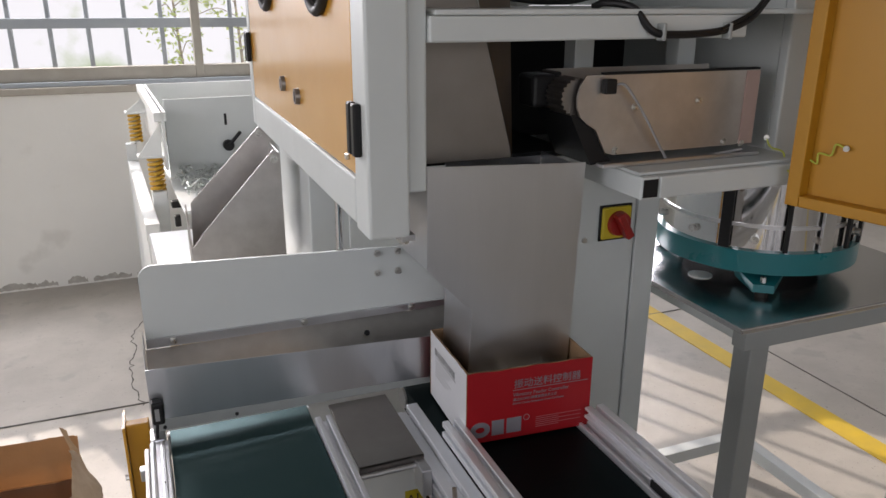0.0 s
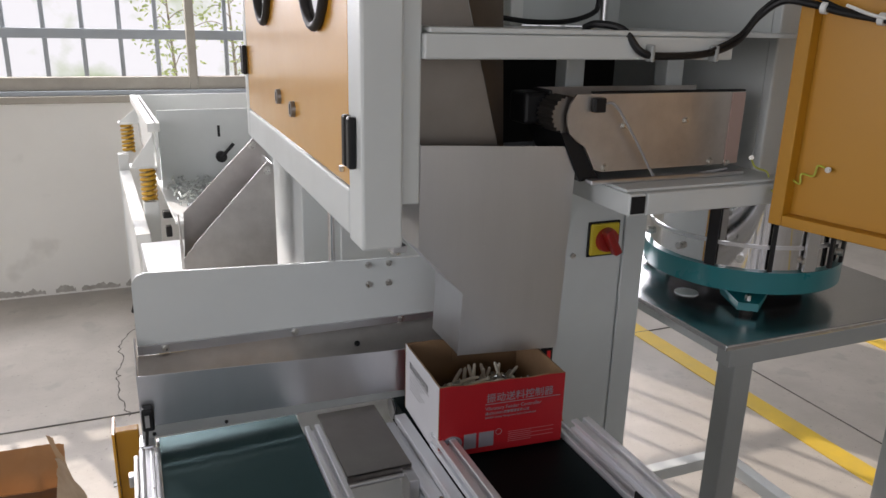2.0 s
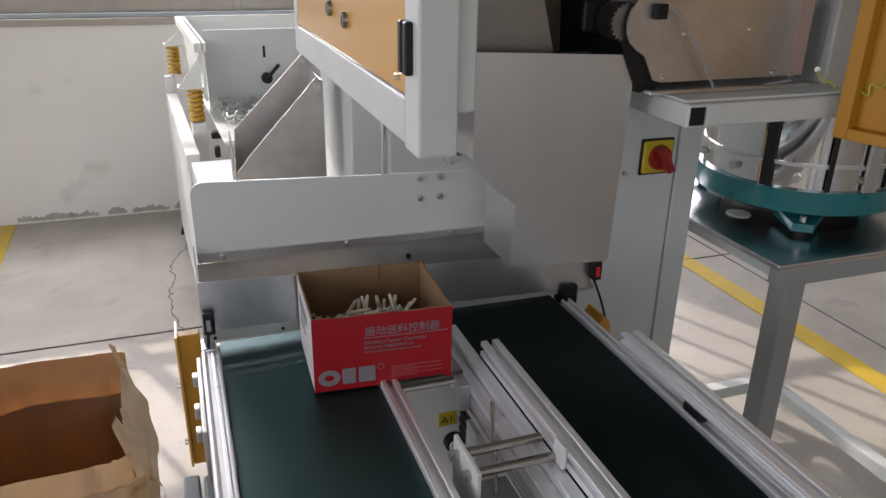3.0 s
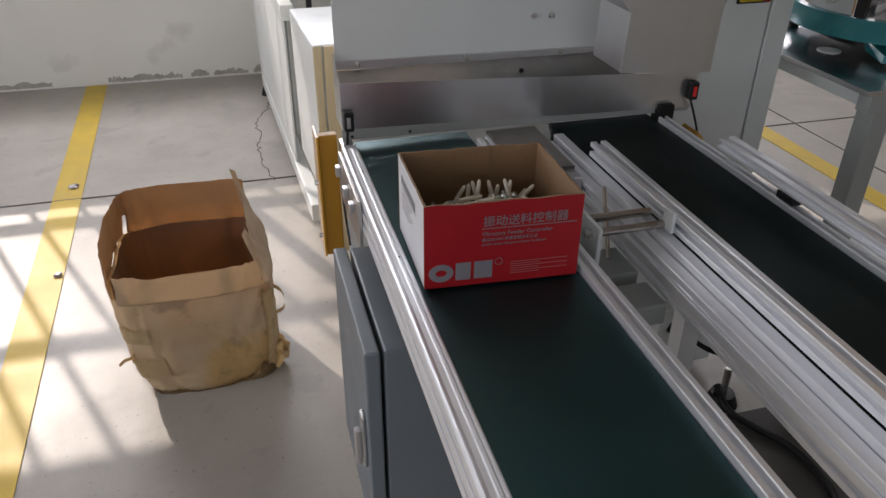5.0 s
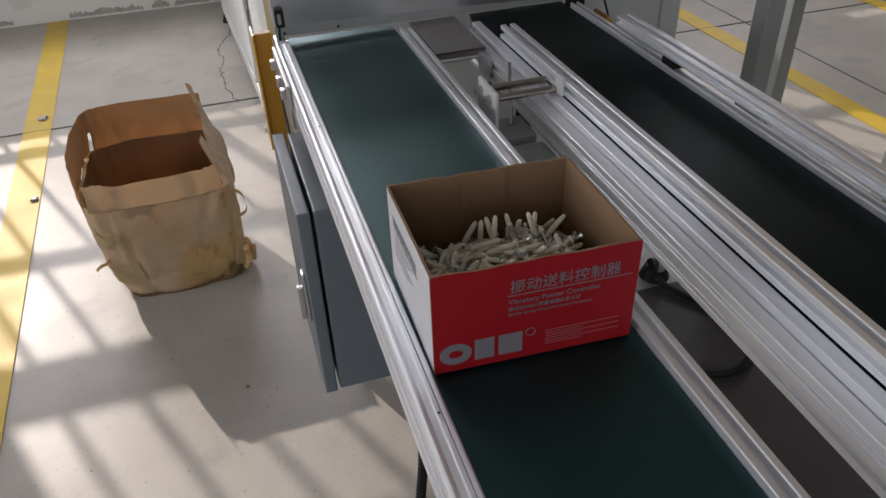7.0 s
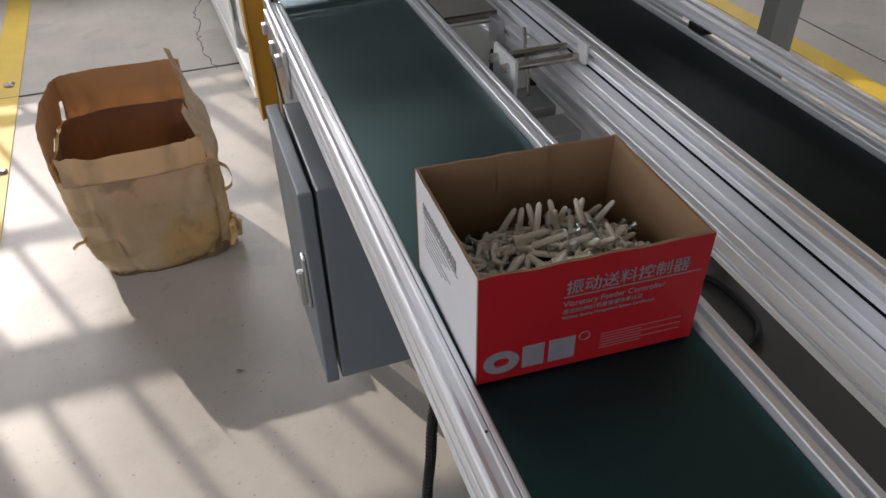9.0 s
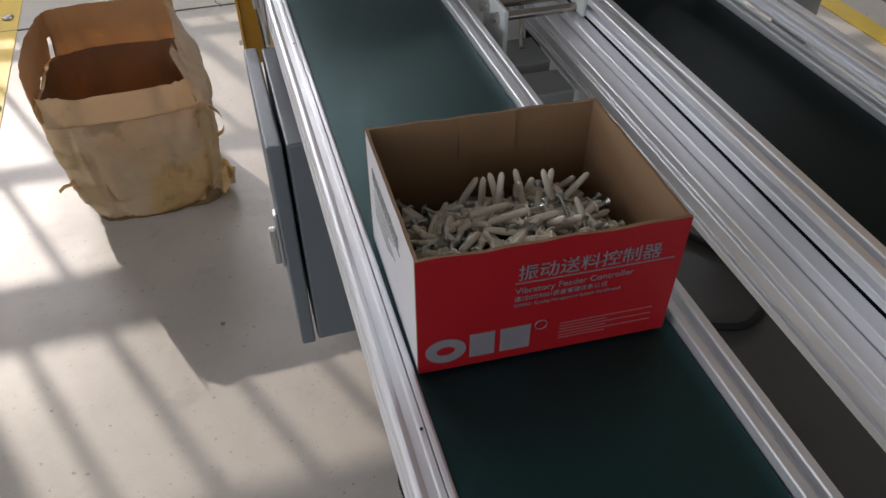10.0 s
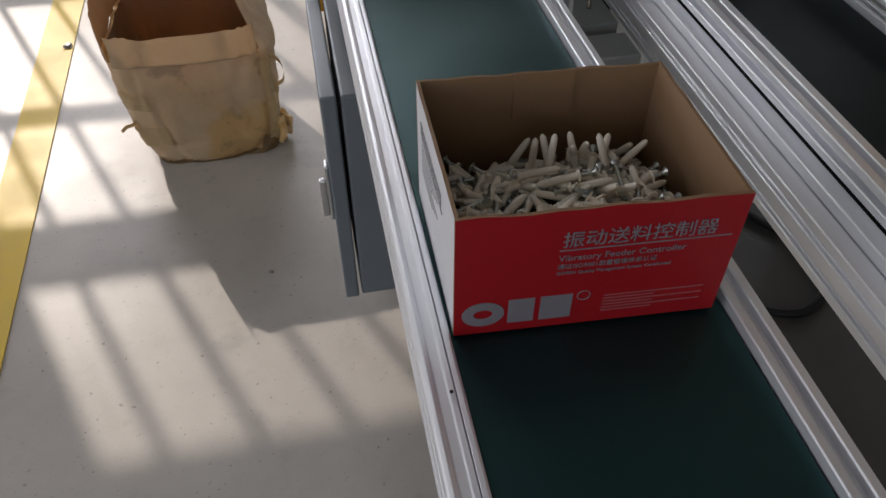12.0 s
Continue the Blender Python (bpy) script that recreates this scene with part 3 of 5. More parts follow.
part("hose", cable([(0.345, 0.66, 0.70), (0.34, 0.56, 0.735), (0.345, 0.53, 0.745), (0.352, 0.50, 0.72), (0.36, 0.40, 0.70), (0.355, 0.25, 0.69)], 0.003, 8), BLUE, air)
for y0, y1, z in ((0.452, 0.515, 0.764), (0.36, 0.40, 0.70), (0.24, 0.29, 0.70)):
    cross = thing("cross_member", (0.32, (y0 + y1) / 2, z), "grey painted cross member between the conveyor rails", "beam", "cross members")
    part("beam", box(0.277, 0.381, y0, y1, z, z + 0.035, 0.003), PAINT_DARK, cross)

# ---- the red carton with wall plugs, built at its own origin: x along the front, y to the back ----
CW, CD, CH, CT = 0.212, 0.175, 0.1225, 0.003
RACK = Matrix(((1, -0.038, 0, 0), (0, 1, 0, 0), (0, 0, 1, 0), (0, 0, 0, 1)))  # the carton stands slightly out of square


def red_carton():
    c = thing("carton", (0, 0, 0), "open red and white printed cardboard carton", "carton")

    def wavy(bm, seed):
        for v in bm.verts:
            if v.co.z > CH - 0.004:
                v.co.z += 0.0022 * noise.noise(Vector((v.co.x * 30, v.co.y * 30, seed)))
        return bm

    def wall(x0, x1, y0, y1, along):
        bm = bmesh.new()
        n = 24
        for k in range(n + 1):
            f = k / n
            px, py = (x0 + (x1 - x0) * f, None) if along == "x" else (None, y0 + (y1 - y0) * f)
            for a in ((y0, y1) if along == "x" else (x0, x1)):
                for z in (0.0, CH):
                    bm.verts.new((px, a, z) if along == "x" else (a, py, z))
        bm.verts.ensure_lookup_table()
        v = bm.verts
        for k in range(n):
            i, j = 4 * k, 4 * k + 4
            for a, b in ((0, 1), (1, 3), (3, 2), (2, 0)):
                bm.faces.new((v[i + a], v[i + b], v[j + b], v[j + a]))
        bm.faces.new((v[0], v[1], v[3], v[2]))
        bm.faces.new((v[4 * n], v[4 * n + 1], v[4 * n + 3], v[4 * n + 2]))
        return wavy(bm, x0 * 50 + y0 * 70)
    walls = []
    for nm, a, m, lab in (("front_wall", (0, CW, 0, CT, "x"), RED, "red front with silver print"), ("back_wall", (0, CW, CD - CT, CD, "x"), RED, ""),
                          ("side_wall", (0, CT, CT, CD - CT, "y"), CARD_WHITE, "white printed side"), ("side_wall", (CW - CT, CW, CT, CD - CT, "y"), CARD_WHITE, "white printed side")):
        ob = part(nm, wall(*a), m, c, lab)
        ob.data.materials.append(CARD_INSIDE)
        for p in ob.data.polygons:
            n, q = p.normal, p.center
            outer = (nm == "front_wall" and n.y < -0.5) or (nm == "back_wall" and n.y > 0.5) or (nm == "side_wall" and (n.x < -0.5 if q.x < 0.1 else n.x > 0.5))
            p.material_index = 0 if outer else 1
        walls.append(ob)
    part("bottom", box(CT, CW - CT, CT, CD - CT, 0.0, CT), CARD_INSIDE, c)
    part("tuck_flap", box(0.083, 0.135, CD - CT - 0.0025, CD - CT - 0.0005, 0.08, CH + 0.002), CARD_INSIDE, c)
    front, side = walls[0], walls[2]
    lettering("振动送料控制器", 0.0165, PRINT_GREY, front, pose(0.077, -0.0006, 0.0885, 90), thick=0.0003)
    lettering("Vibratory Feeder Controller", 0.0083, PRINT_GREY, front, pose(0.076, -0.0006, 0.0735, 90))
    lettering("通过ISO9001质量管理体系认证", 0.0056, PRINT_GREY, front, pose(0.076, -0.0006, 0.0655, 90))
    lettering("ISO9001 Quality Management System Certificated", 0.0043, PRINT_GREY, front, pose(0.076, -0.0006, 0.0590, 90))
    part("printed_rule", box(0.076, 0.205, -0.0006, 0.0002, 0.0835, 0.0845), PRINT_GREY, front)
    for z in (0.0295, 0.026, 0.0225, 0.019, 0.0155, 0.012):
        part("print_bar", box(0.117, 0.117 + 0.06 + 0.02 * math.sin(z * 900), -0.0005, 0.0002, z, z + 0.0010), PRINT_FAINT, front)
    # the maker's mark as plain shapes: a thick closed ring, two blocks and a small ring
    mark = bmesh.new()
    loops = [[mark.verts.new((0.0225 + a * math.cos(2 * math.pi * k / 36), y, 0.0225 + b * math.sin(2 * math.pi * k / 36))) for k in range(36)]
             for a, b, y in ((0.0165, 0.0135, 0.0004), (0.0165, 0.0135, -0.0006), (0.0075, 0.0050, -0.0006), (0.0075, 0.0050, 0.0004))]
    for a, b in zip(loops, loops[1:]):
        for k in range(36):
            mark.faces.new((a[k], a[(k + 1) % 36], b[(k + 1) % 36], b[k]))
    part("mark_block", mark, PRINT_GREY, front)
    for x0, x1 in ((0.042, 0.0625), (0.067, 0.092)):
        part("mark_block", box(x0, x1, -0.0006, 0.0004, 0.0095, 0.036, 0.0003), PRINT_GREY, front)
    ring = bmesh.new()
    add_tube(ring, [Vector((0.1005 + 0.005 * math.cos(a), -0.0004, 0.033 + 0.005 * math.sin(a))) for a in [2 * math.pi * k / 24 for k in range(25)]], 0.0004, 5)
    part("mark_ring", ring, PRINT_GREY, front)
    lettering("振动送料控制器", 0.0140, WIRE_GREY, side, pose(-0.0006, 0.150, 0.0885, 90, 0, -90), thick=0.0003)
    part("print_bar", box(-0.0005, 0.0002, 0.05, 0.147, 0.0835, 0.0843), PRINT_GREY, side)
    for k in range(6):
        part("print_bar", box(-0.0005, 0.0002, 0.07 + 0.012 * (k % 3), 0.147, 0.077 - 0.0055 * k, 0.0777 - 0.0055 * k), WIRE_GREY, side)
    return c


def plug_shape():
    bm = bmesh.new()
    rows = [(-0.0175, 0.0030), (-0.0172, 0.0058), (-0.0158, 0.0058), (-0.0153, 0.0030), (-0.004, 0.0033), (0.008, 0.0031), (0.0145, 0.0027), (0.0172, 0.0012)]
    rings = [[bm.verts.new((r * math.cos(2 * math.pi * k / 9), r * math.sin(2 * math.pi * k / 9), z)) for k in range(9)] for z, r in rows]
    for a, b in zip(rings, rings[1:]):
        for k in range(9):
            bm.faces.new((a[k], a[(k + 1) % 9], b[(k + 1) % 9], b[k]))
    bm.faces.new(rings[0])
    bm.faces.new(rings[-1])
    return finish("wall_plug", bm, PLUG, 50)


def screw_shape(z0, z1):
    bm = bmesh.new()
    add_cyl(bm, (0, 0, z0 + 0.003), (0, 0, z1), 0.0019, 0.0016, n=7)
    add_cyl(bm, (0, 0, z0), (0, 0, z0 + 0.003), 0.0044, 0.0019, n=10)
    for k in range(5):
        z = z1 - 0.002 - 0.0022 * k
        add_cyl(bm, (0, 0, z - 0.0007), (0, 0, z + 0.0007), 0.0024, 0.0017, n=7)
    return finish("screw", bm, ZINC, 40)


PLUG_MESH, SET_SCREW, LOOSE_SCREW = plug_shape(), screw_shape(-0.0300, -0.0150), screw_shape(-0.017, 0.017)


def plug_pile():
    """Ivory wall plugs with collars, many with their zinc screws, heaped in the carton."""
    pile = thing("plug_pile", (0, 0, 0), "heap of ivory plastic wall plugs with zinc screws", "wall plugs")
    rnd = random.Random(19)
    # Near-black sheet below the plugs imitates shade in the gaps between them.
    gap_sheet = bmesh.new()
    bmesh.ops.create_grid(gap_sheet, x_segments=16, y_segments=14, size=0.5)

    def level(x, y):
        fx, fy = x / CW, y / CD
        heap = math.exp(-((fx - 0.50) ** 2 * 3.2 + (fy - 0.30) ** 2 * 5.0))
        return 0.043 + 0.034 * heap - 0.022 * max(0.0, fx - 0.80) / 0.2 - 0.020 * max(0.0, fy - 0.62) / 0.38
    for v in gap_sheet.verts:
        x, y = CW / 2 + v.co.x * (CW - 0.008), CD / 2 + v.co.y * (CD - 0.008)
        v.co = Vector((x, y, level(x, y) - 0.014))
    part("pile_core", gap_sheet, DARK, pile)
    for k in range(290):
        loose = k >= 235
        x, y = rnd.uniform(0.006, CW - 0.006), CD * rnd.betavariate(1.15, 1.5)
        tilt = rnd.gauss(90, 11)
        lift = rnd.uniform(-0.012, 0.005) + (0.003 if loose else 0.0)
        if k < 11:
            x, y, tilt, lift = rnd.uniform(0.07, CW - 0.022), rnd.uniform(0.112, CD - 0.022), rnd.gauss(26, 13), 0.021
        elif k < 40:
            tilt, lift = rnd.gauss(58, 12), rnd.uniform(0.0, 0.006)
        yaw = rnd.uniform(0, 360)
        way = pose(0, 0, 0, 0, 0, yaw) @ pose(0, 0, 0, 0, tilt, 0) @ Vector((0, 0, 1))
        held = not loose and k % 5 < 2
        reach = 0.031 if held else 0.018
        rx, ry = reach * abs(way.x) + 0.009, reach * abs(way.y) + 0.009
        x, y = min(max(x, rx), CW - rx), min(max(y, ry), CD - ry)
        place = RACK @ Vector((x, y, level(x, y) + lift))
        ob = new("screw" if loose else "wall_plug", LOOSE_SCREW if loose else PLUG_MESH)
        ob.parent = pile
        ob.matrix_basis = pose(*place, 0, 0, yaw) @ pose(0, 0, 0, 0, tilt, 0)
        if held:
            new("screw", SET_SCREW).parent = ob
    return pile


carton = red_carton()
for piece in carton.children_recursive:
    piece.data.transform(RACK)
plugs = plug_pile()


def dropping_plug():
    p = thing("wall_plug", (0, 0, 0), "ivory wall plug with its screw, dropping off the dosing belt", "wall plug", "dropping wall plugs")
    new("plug_sleeve", PLUG_MESH).parent = p
    new("screw", SET_SCREW).parent = p
    return p


drops = [dropping_plug() for _ in range(3)]

# ---- the filling chute over the carton, built at its lowered place ----
def filling_chute():
    c = thing("filling_chute", (0.53, 0.85, 0.95), "brushed stainless filling chute above the carton", "chute")
    y0, y1 = 0.85, 0.965
    face = [(0.409, 1.296), (0.408, 1.140), (0.484, 1.060), (0.478, 0.957), (0.659, 0.944), (0.671, 1.284)]
    part("front_sheet", prism(face, "y", y0, y0 + 0.002), STEEL, c)
    part("side_sheet", prism([(y0 + 0.002, 1.140), (y1, 1.140), (y1, 1.296), (y0 + 0.002, 1.296)], "x", 0.4085, 0.4105), STEEL, c)
    bm = bmesh.new()
    for a, b in (((0.409, 1.140), (0.484, 1.060)), ((0.484, 1.060), (0.479, 0.957))):
        vs = [bm.verts.new(p) for p in ((a[0], y0 + 0.002, a[1]), (a[0], y1, a[1]), (b[0], y1, b[1]), (b[0], y0 + 0.002, b[1]))]
        ws = [bm.verts.new(v.co + Vector((0.002, 0, 0.0015))) for v in vs]
        bm.faces.new(vs), bm.faces.new(list(reversed(ws)))
        for i in range(4):
            bm.faces.new((vs[i], ws[i], ws[(i + 1) % 4], vs[(i + 1) % 4]))
    part("side_sheet", bm, STEEL, c)
    part("side_sheet", prism([(y0 + 0.002, 0.945), (y1, 0.95), (y1, 1.282), (y0 + 0.002, 1.282)], "x", 0.656, 0.658), STEEL, c)
    part("back_sheet", box(0.482, 0.655, y1 - 0.002, y1, 0.955, 1.275), STEEL, c)
    part("seam", prism([(0.482, 1.061), (0.4855, 1.061), (0.4795, 0.957), (0.476, 0.957)], "y", y0 - 0.001, y0, 0.0004), STEEL, c)
    return c


chute = filling_chute()

# ---- the packing machine ----
def packing_machine():
    m = thing("packing_machine", (0.65, 1.25, 0), "grey-white and yellow steel packing machine frame", "machine")
    # upper cabinet
    part("corner_post", box(0.304, 0.362, 0.79, 0.855, 1.216, 2.1, 0.004), PAINT, m)
    part("post_return", box(0.3622, 0.389, 0.798, 0.855, 1.275, 2.1, 0.003), PAINT, m)
    part("bottom_rail", box(0.304, 0.345, 0.856, 1.789, 1.222, 1.29, 0.004), PAINT, m)
    part("rear_post", box(0.304, 0.345, 1.79, 1.83, 1.222, 2.1, 0.004), PAINT, m)
    door = part("side_door", box(0.3055, 0.312, 0.858, 1.788, 1.293, 2.1, 0.002), YELLOW, m, "glossy yellow side door")
    for y, z in ((1.367, 1.366), (1.23, 1.357)):
        lock = part("lock", cyl((0.2975, y, z), (0.3055, y, z), 0.014, 0.015, n=24), STEEL_DULL, door, "chrome quarter-turn lock", 40)
        part("keyway", box(0.2968, 0.2976, y - 0.003, y + 0.003, z - 0.009, z + 0.009), BLACK, lock, "dark key slot")
    for y, z in ((0.832, 1.360), (1.80, 1.412)):
        part("hinge", box(0.293, 0.3038, y - 0.020, y - 0.003, z - 0.035, z + 0.035, 0.003), BLACK, m, "black plastic hinge")
        part("hinge", box(0.293, 0.3038, y + 0.003, y + 0.020, z - 0.035, z + 0.035, 0.003), BLACK, m, "black plastic hinge")
    for y in (1.03, 1.50):
        pts = [Vector((0.300, y + 0.088 * math.sin(a), 1.62 - 0.115 * math.cos(a))) for a in [2 * math.pi * k / 28 for k in range(29)]]
        part("viewport_rim", add_tube(bmesh.new(), pts, 0.008, 10), RUBBER, door, "black rubber rim of an oval viewport", 60)
        part("viewport", prism([(y + 0.084 * math.sin(a), 1.62 - 0.11 * math.cos(a)) for a in [2 * math.pi * k / 28 for k in range(28)]], "x", 0.3025, 0.3053), CHROME, door, "clear shiny viewport pane")
    part("door_latch", box(0.3005, 0.3055, 0.885, 0.897, 1.308, 1.316, 0.001), BOLT, door, "small brass-toned latch stud")
    part("roof", box(0.295, 1.10, 0.79, 1.83, 2.1, 2.13), PAINT, m)
    # Back panel, inner floor and inner side are near-black, imitating interior shade.
    part("back_panel", box(0.345, 1.04, 1.30, 1.31, 1.24, 1.503), DARK, m, "interior back panel coloured dark for shade")
    part("upper_back", box(0.345, 1.04, 1.30, 1.31, 1.512, 2.1), PAINT, m)
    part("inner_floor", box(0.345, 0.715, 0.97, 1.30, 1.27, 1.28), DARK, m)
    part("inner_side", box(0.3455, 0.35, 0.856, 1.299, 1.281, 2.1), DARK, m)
    part("front_beam", box(0.3895, 0.90, 0.79, 0.83, 1.470, 1.503, 0.003), PAINT, m)
    part("shelf_plate", box(0.397, 1.04, 0.79, 1.29, 1.5035, 1.511, 0.002), PAINT, m)
    part("inner_cable", cable([(0.64, 1.15, 1.530), (0.687, 1.15, 1.524), (0.743, 1.15, 1.519), (0.817, 1.15, 1.521), (0.872, 1.15, 1.536), (0.886, 1.15, 1.557), (0.882, 1.15, 1.62)], 0.005, 8), BLACK, m, "black cable above the shelf plate")
    part("inner_stand", cyl((0.899, 1.15, 1.5112), (0.899, 1.15, 1.72), 0.008, n=14), STEEL, m, "bright steel stand rod", 40)
    part("inner_bracket", box(0.722, 0.750, 1.20, 1.23, 1.5112, 1.70, 0.003), WHITE, m, "white upright bracket")
    part("inner_post", box(0.72, 0.757, 0.98, 1.015, 1.28, 1.4695, 0.002), PAINT, m)
    part("inner_post", box(0.93, 0.967, 0.98, 1.015, 1.28, 1.4695, 0.002), PAINT, m)
    part("side_panel", box(1.04, 1.048, 0.86, 1.30, 1.24, 2.1), PAINT, m)
    part("front_post", box(1.04, 1.10, 0.84, 0.86, 1.22, 2.1, 0.003), PAINT, m)
    # Hopper steel is darkened in its base colour for the dark cabinet it reflects.
    hop = part("inner_hopper", prism([(0.398, 1.29), (0.398, 1.62), (0.478, 1.62), (0.566, 1.30), (0.566, 1.29)], "y", 0.90, 0.904), STEEL_DULL, m, "dull stainless inner hopper")
    bm = bmesh.new()
    vs = [bm.verts.new(p) for p in ((0.479, 0.899, 1.62), (0.572, 0.94, 1.62), (0.588, 0.95, 1.40), (0.580, 0.95, 1.29), (0.568, 0.899, 1.29))]
    bm.faces.new(vs)
    bmesh.ops.solidify(bm, geom=bm.faces[:], thickness=0.002)
    part("hopper_cheek", bm, STEEL_DULL, hop)
    # shelf of square tube with the dosing belt
    part("shelf_tube", box(0.75, 1.04, 0.767, 0.802, 1.238, 1.273, 0.003), PAINT, m)
    t = part("shelf_tube", box(0.718, 0.75, 0.769, 1.13, 1.238, 1.273, 0.003), PAINT, m)
    part("tube_mouth", box(0.7215, 0.7465, 0.767, 0.7695, 1.242, 1.269), DARK, t)
    part("shelf_top", box(0.72, 1.04, 0.78, 1.13, 1.2735, 1.278, 0.001), PAINT, m)
    # lower body
    part("lower_front", box(0.02, 0.735, 1.15, 1.157, 0.12, 0.86), WHITE, m)
    part("label_plate", box(0.468, 0.508, 1.148, 1.1505, 0.495, 0.530), LABEL_YELLOW, m, "yellow label")
    part("label_plate", box(0.517, 0.555, 1.047, 1.0498, 0.512, 0.546), LABEL_YELLOW, m, "yellow label")
    lettering("A1", 0.026, PRINT_DARK, m, pose(*(Vector((0.472, 1.1475, 0.502)) - BASE[m]), 90), thick=0.0003)
    lettering("A2", 0.025, PRINT_DARK, m, pose(*(Vector((0.520, 1.0465, 0.519)) - BASE[m]), 90), thick=0.0003)
    part("vent_grille", box(0.515, 0.60, 1.05, 1.146, 0.47, 0.63, 0.004), BLACK, m, "black slotted motor box")
    for k in range(6):
        part("vent_slat", box(0.512, 0.515, 1.055, 1.14, 0.485 + 0.023 * k, 0.495 + 0.023 * k), RUBBER, m)
    part("terminal", cyl((0.50, 1.147, 0.455), (0.50, 1.125, 0.455), 0.022, n=20), BLACK, m, "black round connector with a pale cap")
    part("terminal_cap", cyl((0.50, 1.125, 0.455), (0.50, 1.120, 0.455), 0.015, n=20), WHITE, m)
    return m


machine = packing_machine()


def discharge_front():
    d = thing("discharge_guard", (0.35, 1.04, 0.85), "grey guard plate over a folded stainless trough", "guard")
    r, pts = 0.022, []
    for k in range(7):
        a = radians(180 - 15 * k)
        pts.append((0.005 + r + r * math.cos(a), 1.121 - r + r * math.sin(a)))
    part("guard_plate", prism([(0.005, 0.987)] + pts + [(0.60, 1.098), (0.60, 0.978)], "y", 1.078, 1.084), PAINT, d)
    part("trough_flange", prism([(0.005, 0.982), (0.60, 0.970), (0.60, 0.991), (0.005, 0.9975)], "y", 1.073, 1.0778), STEEL, d)
    for x in (0.047, 0.262, 0.46):
        bolt(d, x, 1.073, 0.990 - 0.008 * x, r=0.0045)
    for x in (0.399, 0.437):
        for z in (1.059, 1.096):
            bolt(d, x, 1.078, z, r=0.0045)
    part("trough_floor", prism([(1.073, 0.980), (1.073, 0.978), (1.002, 0.943), (1.002, 0.945)], "x", 0.003, 0.60), STEEL_WARM, d)
    part("drain_hole", cyl((0.365, 1.040, 0.9625), (0.365, 1.038, 0.9665), 0.005, n=14), BLACK, d, "small dark hole")
    part("trough_front", prism([(0.0, 0.980), (0.0, 0.892), (0.735, 0.872), (0.74, 0.946)], "y", 0.9985, 1.0005), STEEL, d)
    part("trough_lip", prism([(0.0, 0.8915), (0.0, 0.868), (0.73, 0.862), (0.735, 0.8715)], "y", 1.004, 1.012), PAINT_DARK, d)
    part("trough_end", prism([(1.001, 0.89), (1.001, 0.98), (1.077, 1.012), (1.077, 0.89)], "x", 0.0, 0.002), STEEL, d)
    for x, z in ((0.018, 0.874), (0.13, 0.874)):
        part("rivet", cyl((x, 1.004, z), (x, 1.002, z), 0.003, n=10), BLACK, d)
    part("tie_rod", cyl((0.335, 1.09, 1.08), (0.335, 1.09, 1.22), 0.006), CHROME, d)
    part("stay_bar", box(0.352, 0.372, 0.80, 1.077, 1.206, 1.2155, 0.001), STEEL, d)
    bolt(d, 0.362, 0.82, 1.206, (0, 0, -1), 0.008)
    for name, x, m2 in (("sensor", 0.008, None), ("sensor", 0.722, RED_GLOW)):
        s = thing("photo_sensor", (x, 0.99, 0.90), "small black photoelectric sensor on the trough end", "sensor", "photoelectric sensors")
        part("housing", box(x - 0.006, x + 0.012, 0.978, 0.997, 0.893, 0.931, 0.003), BLACK, s)
        part("lens", box(x - 0.0015, x + 0.005, 0.9755, 0.979, 0.902, 0.922), m2 or WIRE_GREY, s, "red lit lens" if m2 else "grey lens window")
        part("cable", cable([(x, 0.985, 0.893), (x - 0.006 if not m2 else x + 0.02, 0.98, 0.84), (x - 0.02 if not m2 else x + 0.03, 0.96, 0.78), (x - 0.02 if not m2 else x + 0.03, 0.9, 0.70)], 0.0025, 6), BLACK, s)


discharge_front()


